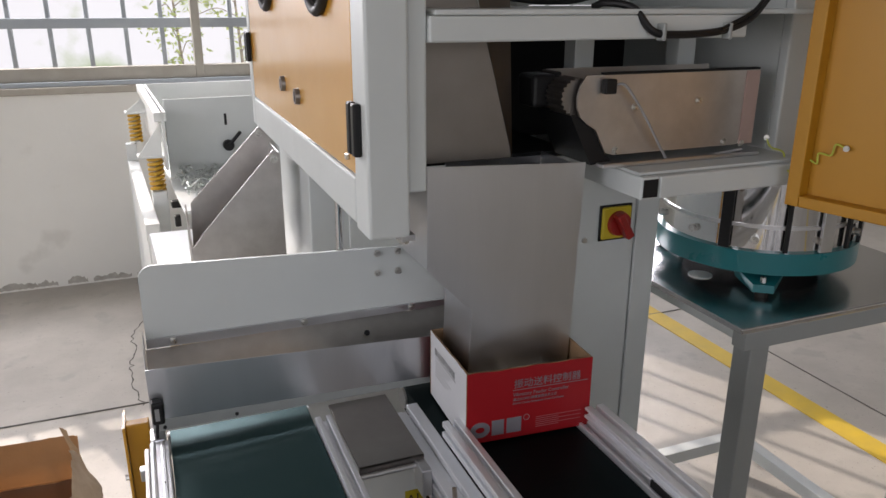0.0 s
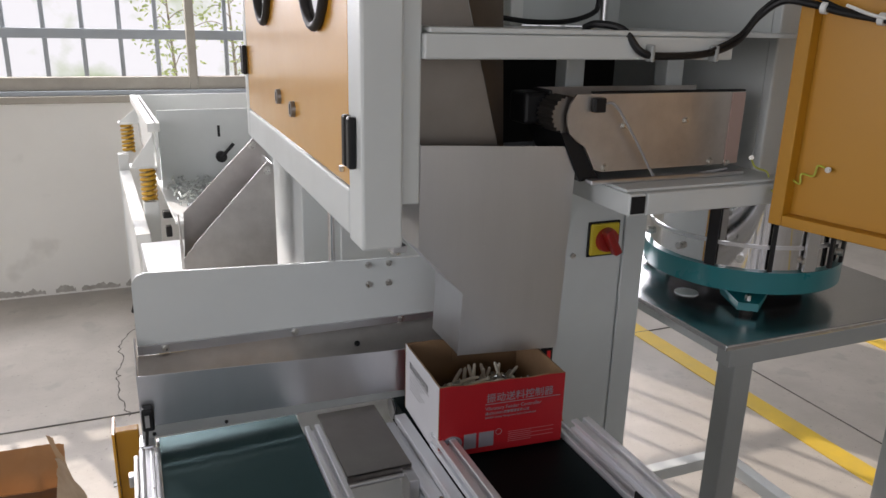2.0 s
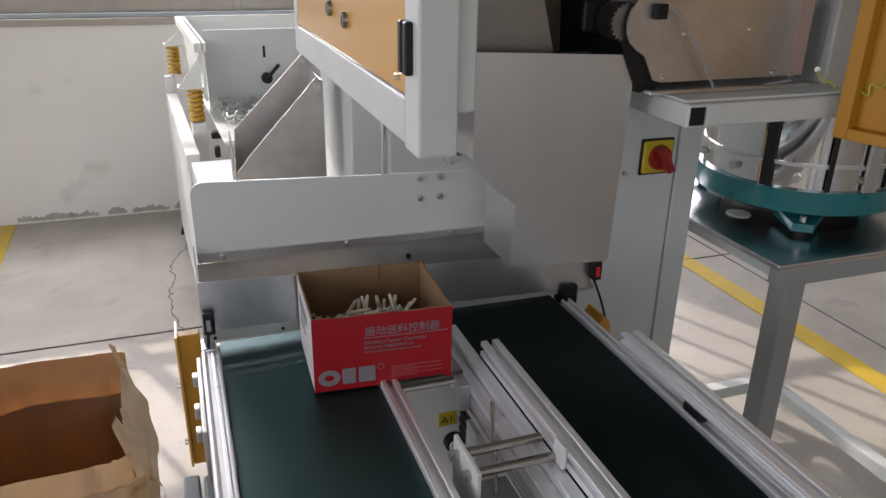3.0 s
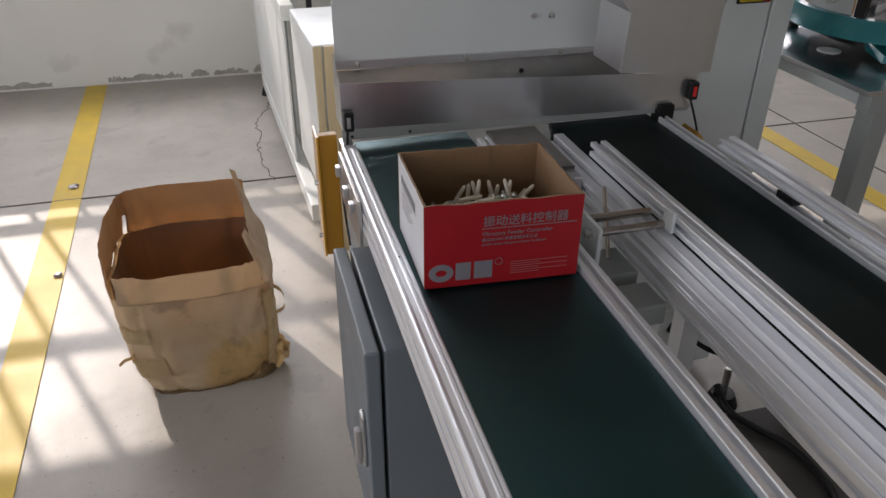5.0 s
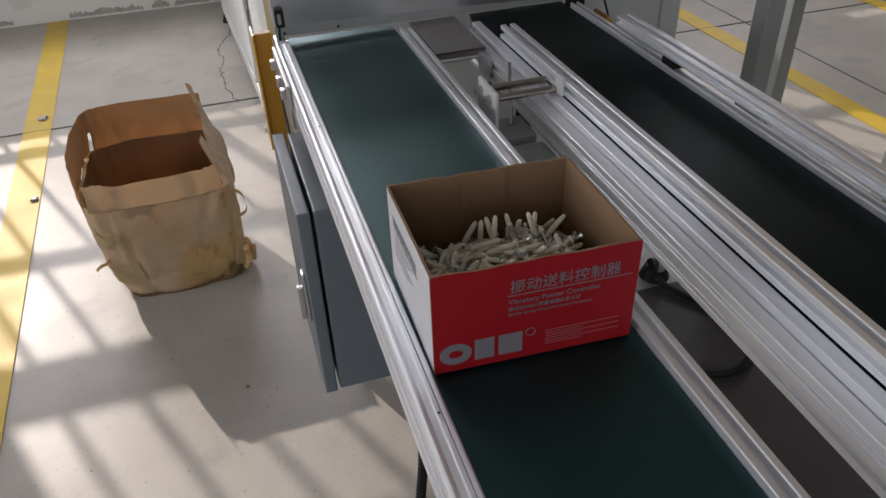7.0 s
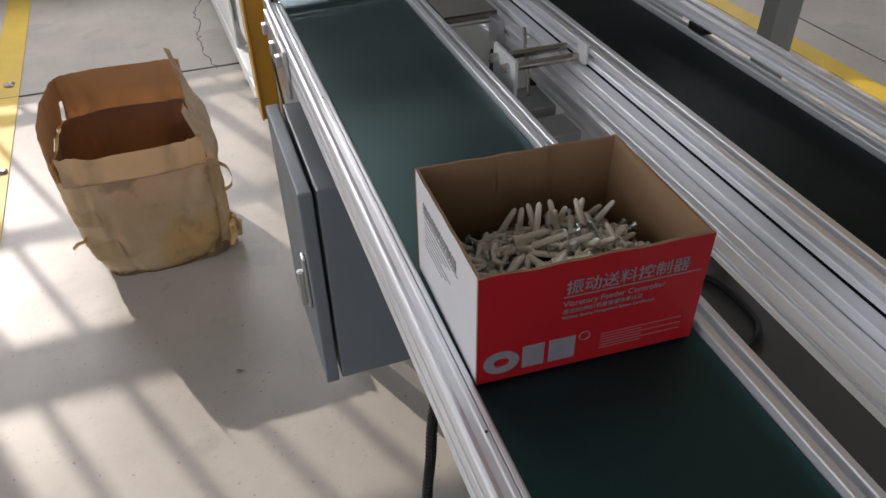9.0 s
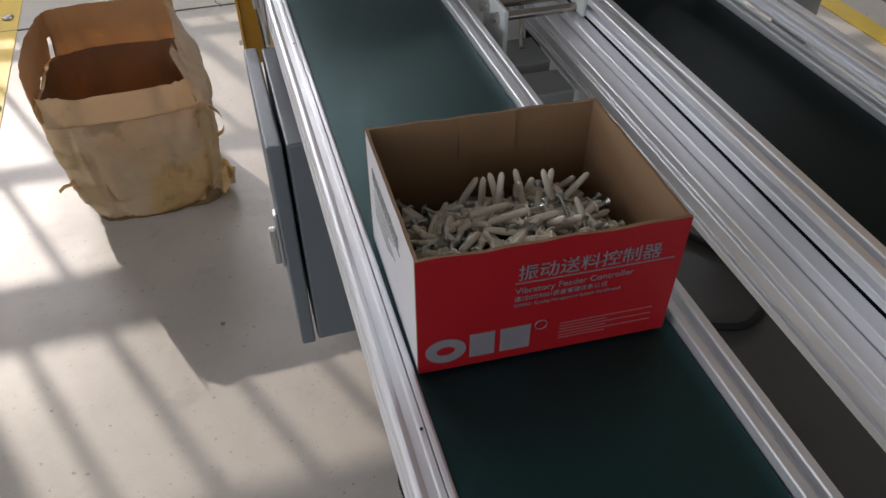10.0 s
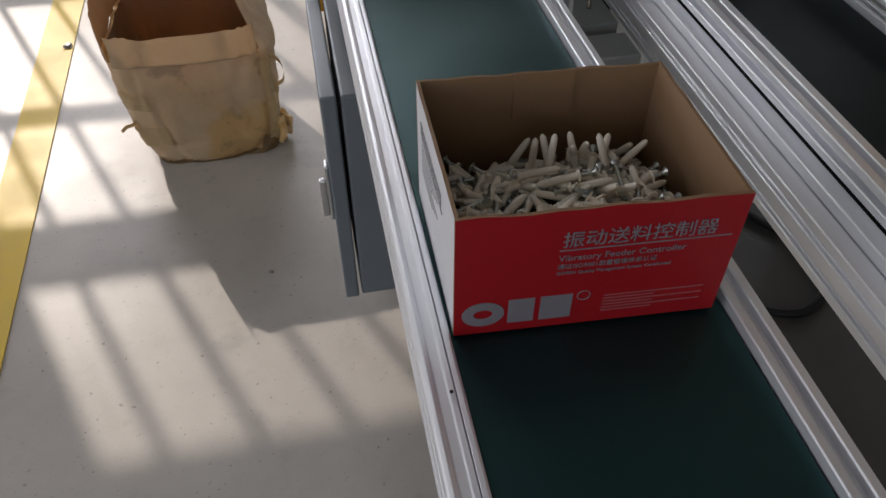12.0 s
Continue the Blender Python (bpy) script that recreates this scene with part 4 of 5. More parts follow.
def dosing_belt():
    d = thing("dosing_belt", (0.8, 0.9, 1.267), "stainless dosing belt unit with a black motor", "feeder")
    out = [(0.948, 1.284), (0.957, 1.405), (0.630, 1.405), (0.621, 1.392), (0.616, 1.374), (0.617, 1.359), (0.622, 1.345),
           (0.636, 1.333), (0.651, 1.324), (0.662, 1.304), (0.671, 1.287), (0.686, 1.283)]
    part("side_cover", prism(out, "y", 0.84, 0.844), STEEL_WARM, d, "dull stainless side cover")
    part("side_cover", prism(out, "y", 0.96, 0.964), STEEL_WARM, d)
    part("top_edge", box(0.66, 0.957, 0.838, 0.85, 1.405, 1.4085, 0.001), DARK, d)
    part("belt", box(0.655, 0.945, 0.846, 0.958, 1.372, 1.378), BLACK, d, "black dosing belt between the covers")
    part("end_strip", box(0.93, 0.957, 0.8375, 0.8395, 1.285, 1.404), mat("pinkish_film", (0.50, 0.36, 0.32), 0.4, 0.6), d, "pinkish protective film")
    part("foot_strip", box(0.655, 0.96, 0.82, 0.84, 1.267, 1.274, 0.002), STEEL, d)
    part("lower_shroud", prism([(0.610, 1.346), (0.622, 1.346), (0.651, 1.325), (0.672, 1.287), (0.686, 1.272), (0.650, 1.268)], "y", 0.846, 0.955), BLACK, d)
    part("pulley", prism([(0.624 + (0.029 if k % 4 < 2 else 0.0262) * math.cos(math.pi * k / 44), 1.372 + (0.029 if k % 4 < 2 else 0.0262) * math.sin(math.pi * k / 44)) for k in range(88)], "y", 0.852, 0.90), STEEL_DULL, d, "toothed grey pulley")
    for x, z in ((0.72, 1.355), (0.84, 1.36), (0.935, 1.287), (0.690, 1.290), (0.90, 1.29)):
        bolt(d, x, 0.84, z, r=0.0045)
    mo = part("motor", box(0.577, 0.618, 0.905, 0.96, 1.352, 1.402, 0.006), BLACK, d, "black stepper motor")
    part("motor_flange", box(0.6185, 0.625, 0.903, 0.958, 1.349, 1.406, 0.003), BLACK, mo)
    part("sensor_block", box(0.655, 0.675, 0.826, 0.8385, 1.378, 1.40, 0.002), BLACK, d)
    part("lead", cable([(0.675, 0.83, 1.392), (0.692, 0.826, 1.388), (0.73, 0.825, 1.340), (0.768, 0.826, 1.285), (0.785, 0.83, 1.272), (0.84, 0.83, 1.270), (0.93, 0.83, 1.278)], 0.0022, 6), WIRE_GREY, d)
    d.location += Vector((0.027, 0, 0.0115))


dosing_belt()


def electrical_cabinet():
    c = thing("electrical_cabinet", (0.87, 1.3, 0), "tall grey-white steel electrical cabinet with a red main switch", "cabinet")
    part("cabinet_body", box(0.755, 1.035, 1.141, 1.5, 0.03, 1.2375, 0.003), PAINT, c)
    part("cabinet_door", box(0.757, 0.984, 1.1345, 1.141, 0.06, 1.232, 0.003), PAINT, c)
    part("cabinet_post", box(0.988, 1.043, 1.132, 1.141, 0.03, 1.2375, 0.003), PAINT, c)
    s = part("switch_plate", box(0.898, 0.968, 1.124, 1.1345, 1.048, 1.117, 0.004), LABEL_YELLOW, c, "yellow main switch plate")
    part("switch_border", box(0.894, 0.972, 1.129, 1.1345, 1.044, 1.121, 0.002), BLACK, s)
    part("switch_knob", cyl((0.936, 1.124, 1.082), (0.936, 1.115, 1.082), 0.027, 0.025, 28), RED_KNOB, s, "red rotary knob", 40)
    part("switch_grip", box(0.927, 0.945, 1.092, 1.115, 1.052, 1.112, 0.004, Matrix.Translation((0.936, 1.10, 1.082)) @ Matrix.Rotation(radians(-30), 4, "Y") @ Matrix.Translation((-0.936, -1.10, -1.082))), RED_KNOB, s, "red rotary grip")
    part("door_screw", cyl((0.862, 1.1345, 1.05), (0.862, 1.131, 1.05), 0.006), BOLT, c)


electrical_cabinet()


def open_door():
    """The yellow door, swung out towards the aisle."""
    d = thing("machine_door", (0.982, 0.748, 1.215), "open yellow steel machine door with folded edges", "door")
    a, b = Vector((0.998, 0.748)), Vector((1.046, 0.571))
    way = (b - a).normalized()
    turn = math.degrees(math.atan2(way.y, way.x))
    L = 0.62
    M = pose(a.x, a.y, 1.215, 0, 0, turn)

    def bx(*v, bevel=0.0):
        return box(*v, bevel, M)
    part("door_sheet", bx(0, L, 0.0, 0.003, 0.0, 0.85), DOOR_YELLOW, d)
    part("door_fold", bx(0, 0.022, -0.025, 0.0, 0.0, 0.85, bevel=0.002), DOOR_YELLOW, d)
    part("door_fold", bx(0.022, L, -0.025, 0.0, 0.0, 0.018, bevel=0.002), DOOR_YELLOW, d)
    return d


open_door()
wire = thing("earth_wire", (0.98, 0.78, 1.25), "coiled green-yellow earth wire to the open door", "wire")
part("wire", cable([(1.006, 0.828, 1.305), (1.005, 0.815, 1.292), (1.018, 0.80, 1.285), (1.010, 0.785, 1.268), (0.995, 0.76, 1.262), (0.991, 0.75, 1.269), (0.995, 0.738, 1.273), (0.996, 0.731, 1.289), (1.000, 0.715, 1.284), (1.000, 0.714, 1.300), (1.005, 0.696, 1.300), (1.006, 0.691, 1.317), (1.010, 0.677, 1.314)], 0.0016, 6), WIRE_GREEN, wire)
for p in ((1.008, 0.829, 1.306), (1.010, 0.675, 1.314)):
    part("wire_lug", cyl((p[0] - 0.004, p[1] - 0.003, p[2]), p, 0.0045, n=10), BOLT, wire)
loom = thing("cable_loom", (0.8, 0.81, 1.49), "black bundled cable loom clipped to the beam", "cable")
way = [(0.667, 0.85, 1.513), (0.675, 0.83, 1.519), (0.70, 0.80, 1.512), (0.722, 0.782, 1.482), (0.76, 0.78, 1.476), (0.84, 0.78, 1.480), (0.895, 0.78, 1.498), (0.925, 0.775, 1.534), (0.945, 0.75, 1.558), (0.960, 0.71, 1.554), (0.973, 0.66, 1.542), (0.995, 0.56, 1.527), (1.03, 0.45, 1.51)]
part("loom", cable(way, 0.0055, 10), BLACK, loom)
part("loose_lead", cable([(x, y - 0.004, z + (0.010 if 0.88 < x < 0.97 else 0.003)) for x, y, z in way[5:]], 0.0028, 8), BLACK, loom)
part("white_lead", cable([(0.966, 0.655, 1.552), (0.972, 0.61, 1.538), (0.985, 0.56, 1.532), (1.01, 0.47, 1.519)], 0.0024, 8), WHITE, loom, "white lead tied to the loom")
for x, y, z in ((0.965, 0.69, 1.549), (0.984, 0.61, 1.535)):
    part("cable_tie", cyl((x - 0.001, y + 0.004, z), (x + 0.001, y - 0.004, z - 0.001), 0.0085, n=14), WHITE, loom, "white cable tie")
for x in (0.738, 0.855):
    part("cable_clip", box(x - 0.003, x + 0.003, 0.7725, 0.7895, 1.468, 1.492, 0.002), PAINT_DARK, loom)
tag = thing("door_connector", (1.0, 0.6, 1.57), "black wall connector block on the open door", "connector")
part("connector_body", box(0.998, 1.012, 0.585, 0.62, 1.552, 1.585, 0.003), BLACK, tag)
part("connector_pin", cyl((0.996, 0.592, 1.562), (0.999, 0.592, 1.562), 0.006, n=10), CHROME, tag)

# ---- electric box under the conveyor ----
def control_box():
    c = thing("control_box", (0.05, 0.67, 0.31), "slate grey steel control box hung below the conveyor", "control box")
    part("box_body", box(-0.023, 0.20, 0.525, 0.83, 0.322, 0.737, 0.004), CAB_GREY, c)
    dr = part("box_door", box(-0.052, -0.0285, 0.523, 0.832, 0.320, 0.739, 0.003), CAB_GREY, c)
    h = part("door_handle", box(-0.059, -0.052, 0.545, 0.567, 0.49, 0.60, 0.003), STEEL, dr, "steel swing handle")
    part("handle_grip", box(-0.070, -0.059, 0.550, 0.562, 0.495, 0.57, 0.003), STEEL, h)
    for y in (0.60, 0.76):
        part("hanger", box(0.03, 0.06, y - 0.015, y + 0.015, 0.7372, 0.8055, 0.002), STEEL, c)
    part("cable_gland", cyl((0.0, 0.6, 0.30), (0.0, 0.6, 0.33), 0.016), BLACK, c)


control_box()


def yellow_post():
    p = thing("guard_post", (-0.025, 1.06, 0), "yellow folded steel guard channel beside the conveyor", "guard")
    part("channel", box(-0.042, -0.006, 1.042, 1.062, 0.60, 0.866, 0.002), DOOR_YELLOW, p)
    part("channel_flange", box(-0.047, -0.0425, 1.036, 1.10, 0.60, 0.866, 0.001), YELLOW, p)
    for z in (0.64, 0.76):
        part("screw", cyl((-0.047, 1.06, z), (-0.054, 1.06, z), 0.005, n=8), BOLT, p)


yellow_post()

# ---- the vibrating feeder behind the guard ----
FEED = pose(0.040, 1.86, 0, 0, 0, 2.7)
CREAM = mat("cream_paint", (0.62, 0.50, 0.30), 0.5, 0, (0.55, 0.44, 0.26), 6, 0.5)
SCRAP = mat("shiny_metal_bits", (0.62, 0.64, 0.62), 0.3, 0.8, (0.4, 0.45, 0.43), 60, 0.7)


def fb(x0, x1, y0, y1, z0, z1, bevel=0.0):
    return box(x0, x1, y0, y1, z0, z1, bevel, FEED)


def fp(points, axis, a, b):
    bm = prism(points, axis, a, b)
    bm.transform(FEED)
    return bm


def vibrating_feeder():
    f = thing("vibrating_feeder", tuple(FEED.translation), "white vibrating feeder trough on yellow springs and a steel frame", "feeder")
    part("front_door", fb(0.030, 0.30, -0.012, 0.0, 0.12, 0.81, 0.003), CREAM, f, "cream steel door")
    part("front_edge", fb(0.0, 0.024, -0.010, 0.0, 0.12, 0.81, 0.003), CREAM, f)
    part("cabinet_body", fb(0.0, 0.30, 0.0005, 0.47, 0.30, 0.812, 0.004), WHITE, f)
    part("base_beam", fb(0.0, 0.05, 0.35, 2.04, 0.05, 0.12, 0.004), WHITE, f)
    part("base_beam", fb(0.05, 0.62, 1.99, 2.04, 0.05, 0.12, 0.004), WHITE, f)
    part("base_beam", fb(0.57, 0.62, 0.35, 1.99, 0.05, 0.12, 0.004), WHITE, f)
    for u, v in ((0.0, 1.985), (0.57, 1.985), (0.57, 1.05)):
        part("leg", fb(u + 0.001, u + 0.05, v, v + 0.049, 0.12, 0.84, 0.003), WHITE, f)
        bm = cyl((u + 0.02, v + 0.02, 0), (u + 0.02, v + 0.02, 0.05), 0.035, 0.02)
        bm.transform(FEED)
        part("foot", bm, RUBBER, f)
    part("leg", fb(0.052, 0.108, 1.06, 1.12, 0.12, 0.805, 0.003), WHITE, f)
    part("side_sheet", fb(0.004, 0.012, 0.76, 1.98, 0.12, 0.70, 0.002), WHITE, f)
    part("upper_beam", fb(0.001, 0.05, 0.76, 1.98, 0.70, 0.76, 0.003), WHITE, f)
    for u, v, z0, z1 in ((0.078, 1.09, 0.805, 0.938), (0.055, 2.0, 0.85, 0.986), (0.60, 2.0, 0.85, 0.986)):
        pts = []
        for k in range(7 * 14 + 1):
            a = 2 * math.pi * k / 14
            pts.append(FEED @ Vector((u + 0.024 * math.cos(a), v + 0.024 * math.sin(a), z0 + (z1 - z0) * k / 98)))
        part("spring", add_tube(bmesh.new(), pts, 0.0075, 7), SPRING, f, "yellow coil spring", 60)
        bm = cyl((u, v, z0 - 0.002), (u, v, z1 + 0.01), 0.012, n=10)
        bm.transform(FEED)
        part("spring_bolt", bm, BOLT, f)
    # trough
    tr = part("trough_side", fb(0.11, 0.12, 1.0, 2.06, 0.90, 1.12, 0.002), WHITE, f)
    part("trough_rail", fb(0.085, 0.13, 1.0, 2.06, 1.085, 1.12, 0.003), WHITE, f)
    part("trough_back", fb(0.12, 0.75, 2.05, 2.06, 0.88, 1.12, 0.002), WHITE, f)
    part("trough_front", fb(0.13, 0.66, 1.09, 1.10, 0.84, 1.155, 0.002), PAINT, f)
    part("trough_floor", fb(0.12, 0.75, 0.55, 2.05, 0.84, 0.852, 0.002), WHITE, f)
    part("slot", fb(0.352, 0.362, 1.0885, 1.0905, 1.045, 1.09), DARK, f)
    bm = cyl((0.36, 1.09, 0.965), (0.36, 1.07, 0.965), 0.022)
    add_cyl(bm, (0.36, 1.07, 0.965), (0.405, 1.05, 1.02), 0.007)
    bm.transform(FEED)
    part("clamp_lever", bm, BLACK, f, "black clamp lever")
    for v in (1.09, 2.0):
        part("spring_bracket", fp([(v - 0.03, 0.998), (v + 0.03, 0.998), (v + 0.045, 1.075), (v - 0.045, 1.075)], "x", 0.104, 0.110), WHITE, f)
        part("spring_seat", fb(0.015, 0.11, v - 0.045, v + 0.045, 0.988 if v > 1.2 else 0.940, 0.996 if v > 1.2 else 0.948, 0.002), WHITE, f)
        part("gusset", fp([(0.015, 0.997 if v > 1.2 else 0.949), (0.104, 0.997 if v > 1.2 else 0.949), (0.104, 1.07)], "y", v - 0.045, v - 0.039), WHITE, f)
    part("drive_bar", fb(0.10, 0.30, 0.80, 0.84, 0.80, 0.825, 0.004), BLACK, f)
    part("drive_block", fb(0.105, 0.125, 0.78, 0.81, 0.735, 0.775, 0.003), BLACK, f)
    rnd = random.Random(3)
    bm = bmesh.new()
    for k in range(260):
        u, v, z = rnd.uniform(0.14, 0.50), rnd.uniform(0.70, 1.07), 0.87 + rnd.uniform(0, 0.03)
        d = Vector((rnd.gauss(0, 1), rnd.gauss(0, 1), rnd.gauss(0, 0.5))).normalized() * 0.014
        c = Vector((u, v, z))
        add_cyl(bm, c - d, c + d, 0.004, n=5)
    bm.transform(FEED)
    tagged(solid("feeder_parts", bm, SCRAP, "loose shiny screws lying in the feeder trough", "screws", "stuff"))


vibrating_feeder()


def steel_scoop():
    s = thing("steel_scoop", (0.22, 1.66, 0.9), "mottled stainless outlet scoop below the machine", "hopper")
    part("back_plate", prism([(0.120, 0.90), (0.126, 1.048), (0.305, 1.228), (0.330, 1.205), (0.345, 1.17), (0.345, 0.90)], "y", 1.745, 1.748), STEEL_WARM, s)
    part("front_plate", prism([(0.112, 0.90), (0.112, 0.975), (0.138, 1.005), (0.312, 1.192), (0.326, 1.185), (0.326, 0.90)], "y", 1.60, 1.603), STEEL_WARM, s)
    part("fold", prism([(0.136, 1.007), (0.140, 1.003), (0.314, 1.190), (0.310, 1.194)], "y", 1.5965, 1.5995), STEEL_WARM, s, "folded edge")
    part("side_plate", prism([(1.603, 0.90), (1.603, 0.975), (1.745, 1.045), (1.745, 0.90)], "x", 0.112, 0.115), STEEL_WARM, s)
    part("side_plate", box(0.323, 0.326, 1.603, 1.745, 0.90, 1.185), STEEL, s)
    bolt(s, 0.312, 1.60, 1.172, r=0.007)
    bolt(s, 0.300, 1.745, 1.208, r=0.007)
    part("support", box(0.112, 0.326, 1.60, 1.75, 0.8125, 0.8995, 0.003), WHITE, s)


steel_scoop()
body = thing("machine_body", (0.6, 1.7, 0), "grey-white sheet steel lower body of the machine", "machine body")
part("body_shell", box(0.372, 0.95, 1.52, 1.88, 0.05, 1.208, 0.004), PAINT, body)
part("body_door", box(0.462, 0.93, 1.513, 1.52, 0.10, 1.19, 0.003), PAINT, body)


# ---- the steel table with the bowl feeder ----
def steel_table():
    t = thing("steel_table", (1.55, 1.45, 0), "dark steel-topped table on grey square legs", "table")
    x0, x1, y0, y1 = 1.102, 1.80, 0.915, 1.55
    bm = box(x0, x1, y0, y1, 0.888, 0.90, 0.003)
    part("tabletop", bm, TABLE_TOP, t)
    # Front apron and legs are darker grey, imitating their shaded front side.
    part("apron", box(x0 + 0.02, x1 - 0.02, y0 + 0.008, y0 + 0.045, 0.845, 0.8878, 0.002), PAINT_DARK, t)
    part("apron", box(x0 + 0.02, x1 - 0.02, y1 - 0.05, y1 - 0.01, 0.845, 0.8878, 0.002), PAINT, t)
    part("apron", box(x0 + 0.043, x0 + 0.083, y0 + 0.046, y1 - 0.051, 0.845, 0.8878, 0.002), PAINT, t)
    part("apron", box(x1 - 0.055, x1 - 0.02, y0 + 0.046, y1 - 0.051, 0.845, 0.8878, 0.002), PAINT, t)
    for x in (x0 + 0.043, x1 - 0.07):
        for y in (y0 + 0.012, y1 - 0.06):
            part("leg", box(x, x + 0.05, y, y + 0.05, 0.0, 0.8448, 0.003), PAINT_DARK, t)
    part("stretcher", box(1.735, 1.775, 0.978, y1 - 0.061, 0.12, 0.16, 0.002), PAINT, t)
    part("stretcher", box(x0 + 0.094, 1.7295, y1 - 0.055, y1 - 0.015, 0.12, 0.16, 0.002), PAINT, t)
    part("hole_rim", cyl((1.235, 1.20, 0.9), (1.235, 1.20, 0.902), 0.028, n=24), WHITE, t, "pale disc on the tabletop")


steel_table()


def bowl_feeder():
    c = Vector((1.415, 1.232, 0.90))
    b = thing("bowl_feeder", tuple(c), "polished steel vibratory bowl on a teal ring base", "bowl feeder")

    def ring(r0, r1, z0, z1, n=64):
        bm = bmesh.new()
        prof = ((r0, z0), (r1, z0), (r1, z1), (r0, z1))
        rings = [[bm.verts.new(c + Vector((r * math.cos(2 * math.pi * k / n), r * math.sin(2 * math.pi * k / n), z))) for k in range(n)] for r, z in prof]
        for i in range(4):
            a, d = rings[i], rings[(i + 1) % 4]
            for k in range(n):
                bm.faces.new((a[k], a[(k + 1) % n], d[(k + 1) % n], d[k]))
        return bm
    part("base_ring", ring(0.155, 0.232, 0.048, 0.098), TEAL, b, "teal enamelled ring", 40)
    part("bowl_wall", ring(0.216, 0.221, 0.0985, 0.31), CHROME, b, "mirror-polished bowl wall", 40)
    part("bowl_floor", cyl(c + Vector((0, 0, 0.1)), c + Vector((0, 0, 0.13)), 0.215, n=48), CHROME, b)
    part("clamp_band", ring(0.2212, 0.225, 0.150, 0.158), STEEL, b, "steel clamp band round the bowl", 40)
    part("drive_drum", cyl(c + Vector((0, 0, 0.02)), c + Vector((0, 0, 0.0475)), 0.16, n=40), BLACK, b, "dark drive housing", 40)
    for k in range(3):
        a = radians(-127 + 120 * k)
        w = Vector((math.cos(a), math.sin(a), 0))
        s = Vector((-w.y, w.x, 0))
        bm = bmesh.new()
        pts = [c + w * 0.16 + s * 0.06 + Vector((0, 0, 0.046)), c + w * 0.16 - s * 0.06 + Vector((0, 0, 0.046)), c + w * 0.25 - s * 0.022 + Vector((0, 0, 0.03)), c + w * 0.25 + s * 0.022 + Vector((0, 0, 0.03)),
               c + w * 0.16 + s * 0.05 + Vector((0, 0, 0.015)), c + w * 0.16 - s * 0.05 + Vector((0, 0, 0.015)), c + w * 0.25 - s * 0.022 + Vector((0, 0, 0.012)), c + w * 0.25 + s * 0.022 + Vector((0, 0, 0.012))]
        v = [bm.verts.new(p) for p in pts]
        for q in ((0, 1, 2, 3), (7, 6, 5, 4), (0, 3, 7, 4), (1, 5, 6, 2), (3, 2, 6, 7), (0, 4, 5, 1)):
            bm.faces.new([v[i] for i in q])
        ft = part("foot", bm, TEAL, b)
        part("rubber_foot", cyl(c + w * 0.235, c + w * 0.235 + Vector((0, 0, 0.0125)), 0.014), RUBBER, ft)
        part("foot_bolt", cyl(c + w * 0.235 + Vector((0, 0, 0.03)), c + w * 0.235 + Vector((0, 0, 0.044)), 0.007, n=6), BOLT, ft)
    for k in range(10):
        a = radians(36 * k + 10)
        w = Vector((math.cos(a), math.sin(a), 0))
        p = c + w * 0.221 + Vector((0, 0, 0.125))
        part("bowl_bolt", cyl(p, p + w * 0.012, 0.009, n=10), BOLT, b)
    for k, (a, r) in enumerate(((-150, 0.012), (-118, 0.005), (-95, 0.016), (-78, 0.006), (-60, 0.010))):
        w = Vector((math.cos(radians(a)), math.sin(radians(a)), 0))
        part("clamp_strip", box(-r, r, -0.004, 0.004, 0.0, 0.2, 0.001, Matrix.Translation(c + w * 0.2295 + Vector((0, 0, 0.1))) @ Matrix.Rotation(radians(a + 90), 4, "Z")), BLACK if k != 2 else STEEL, b)
    return b


bowl_feeder()


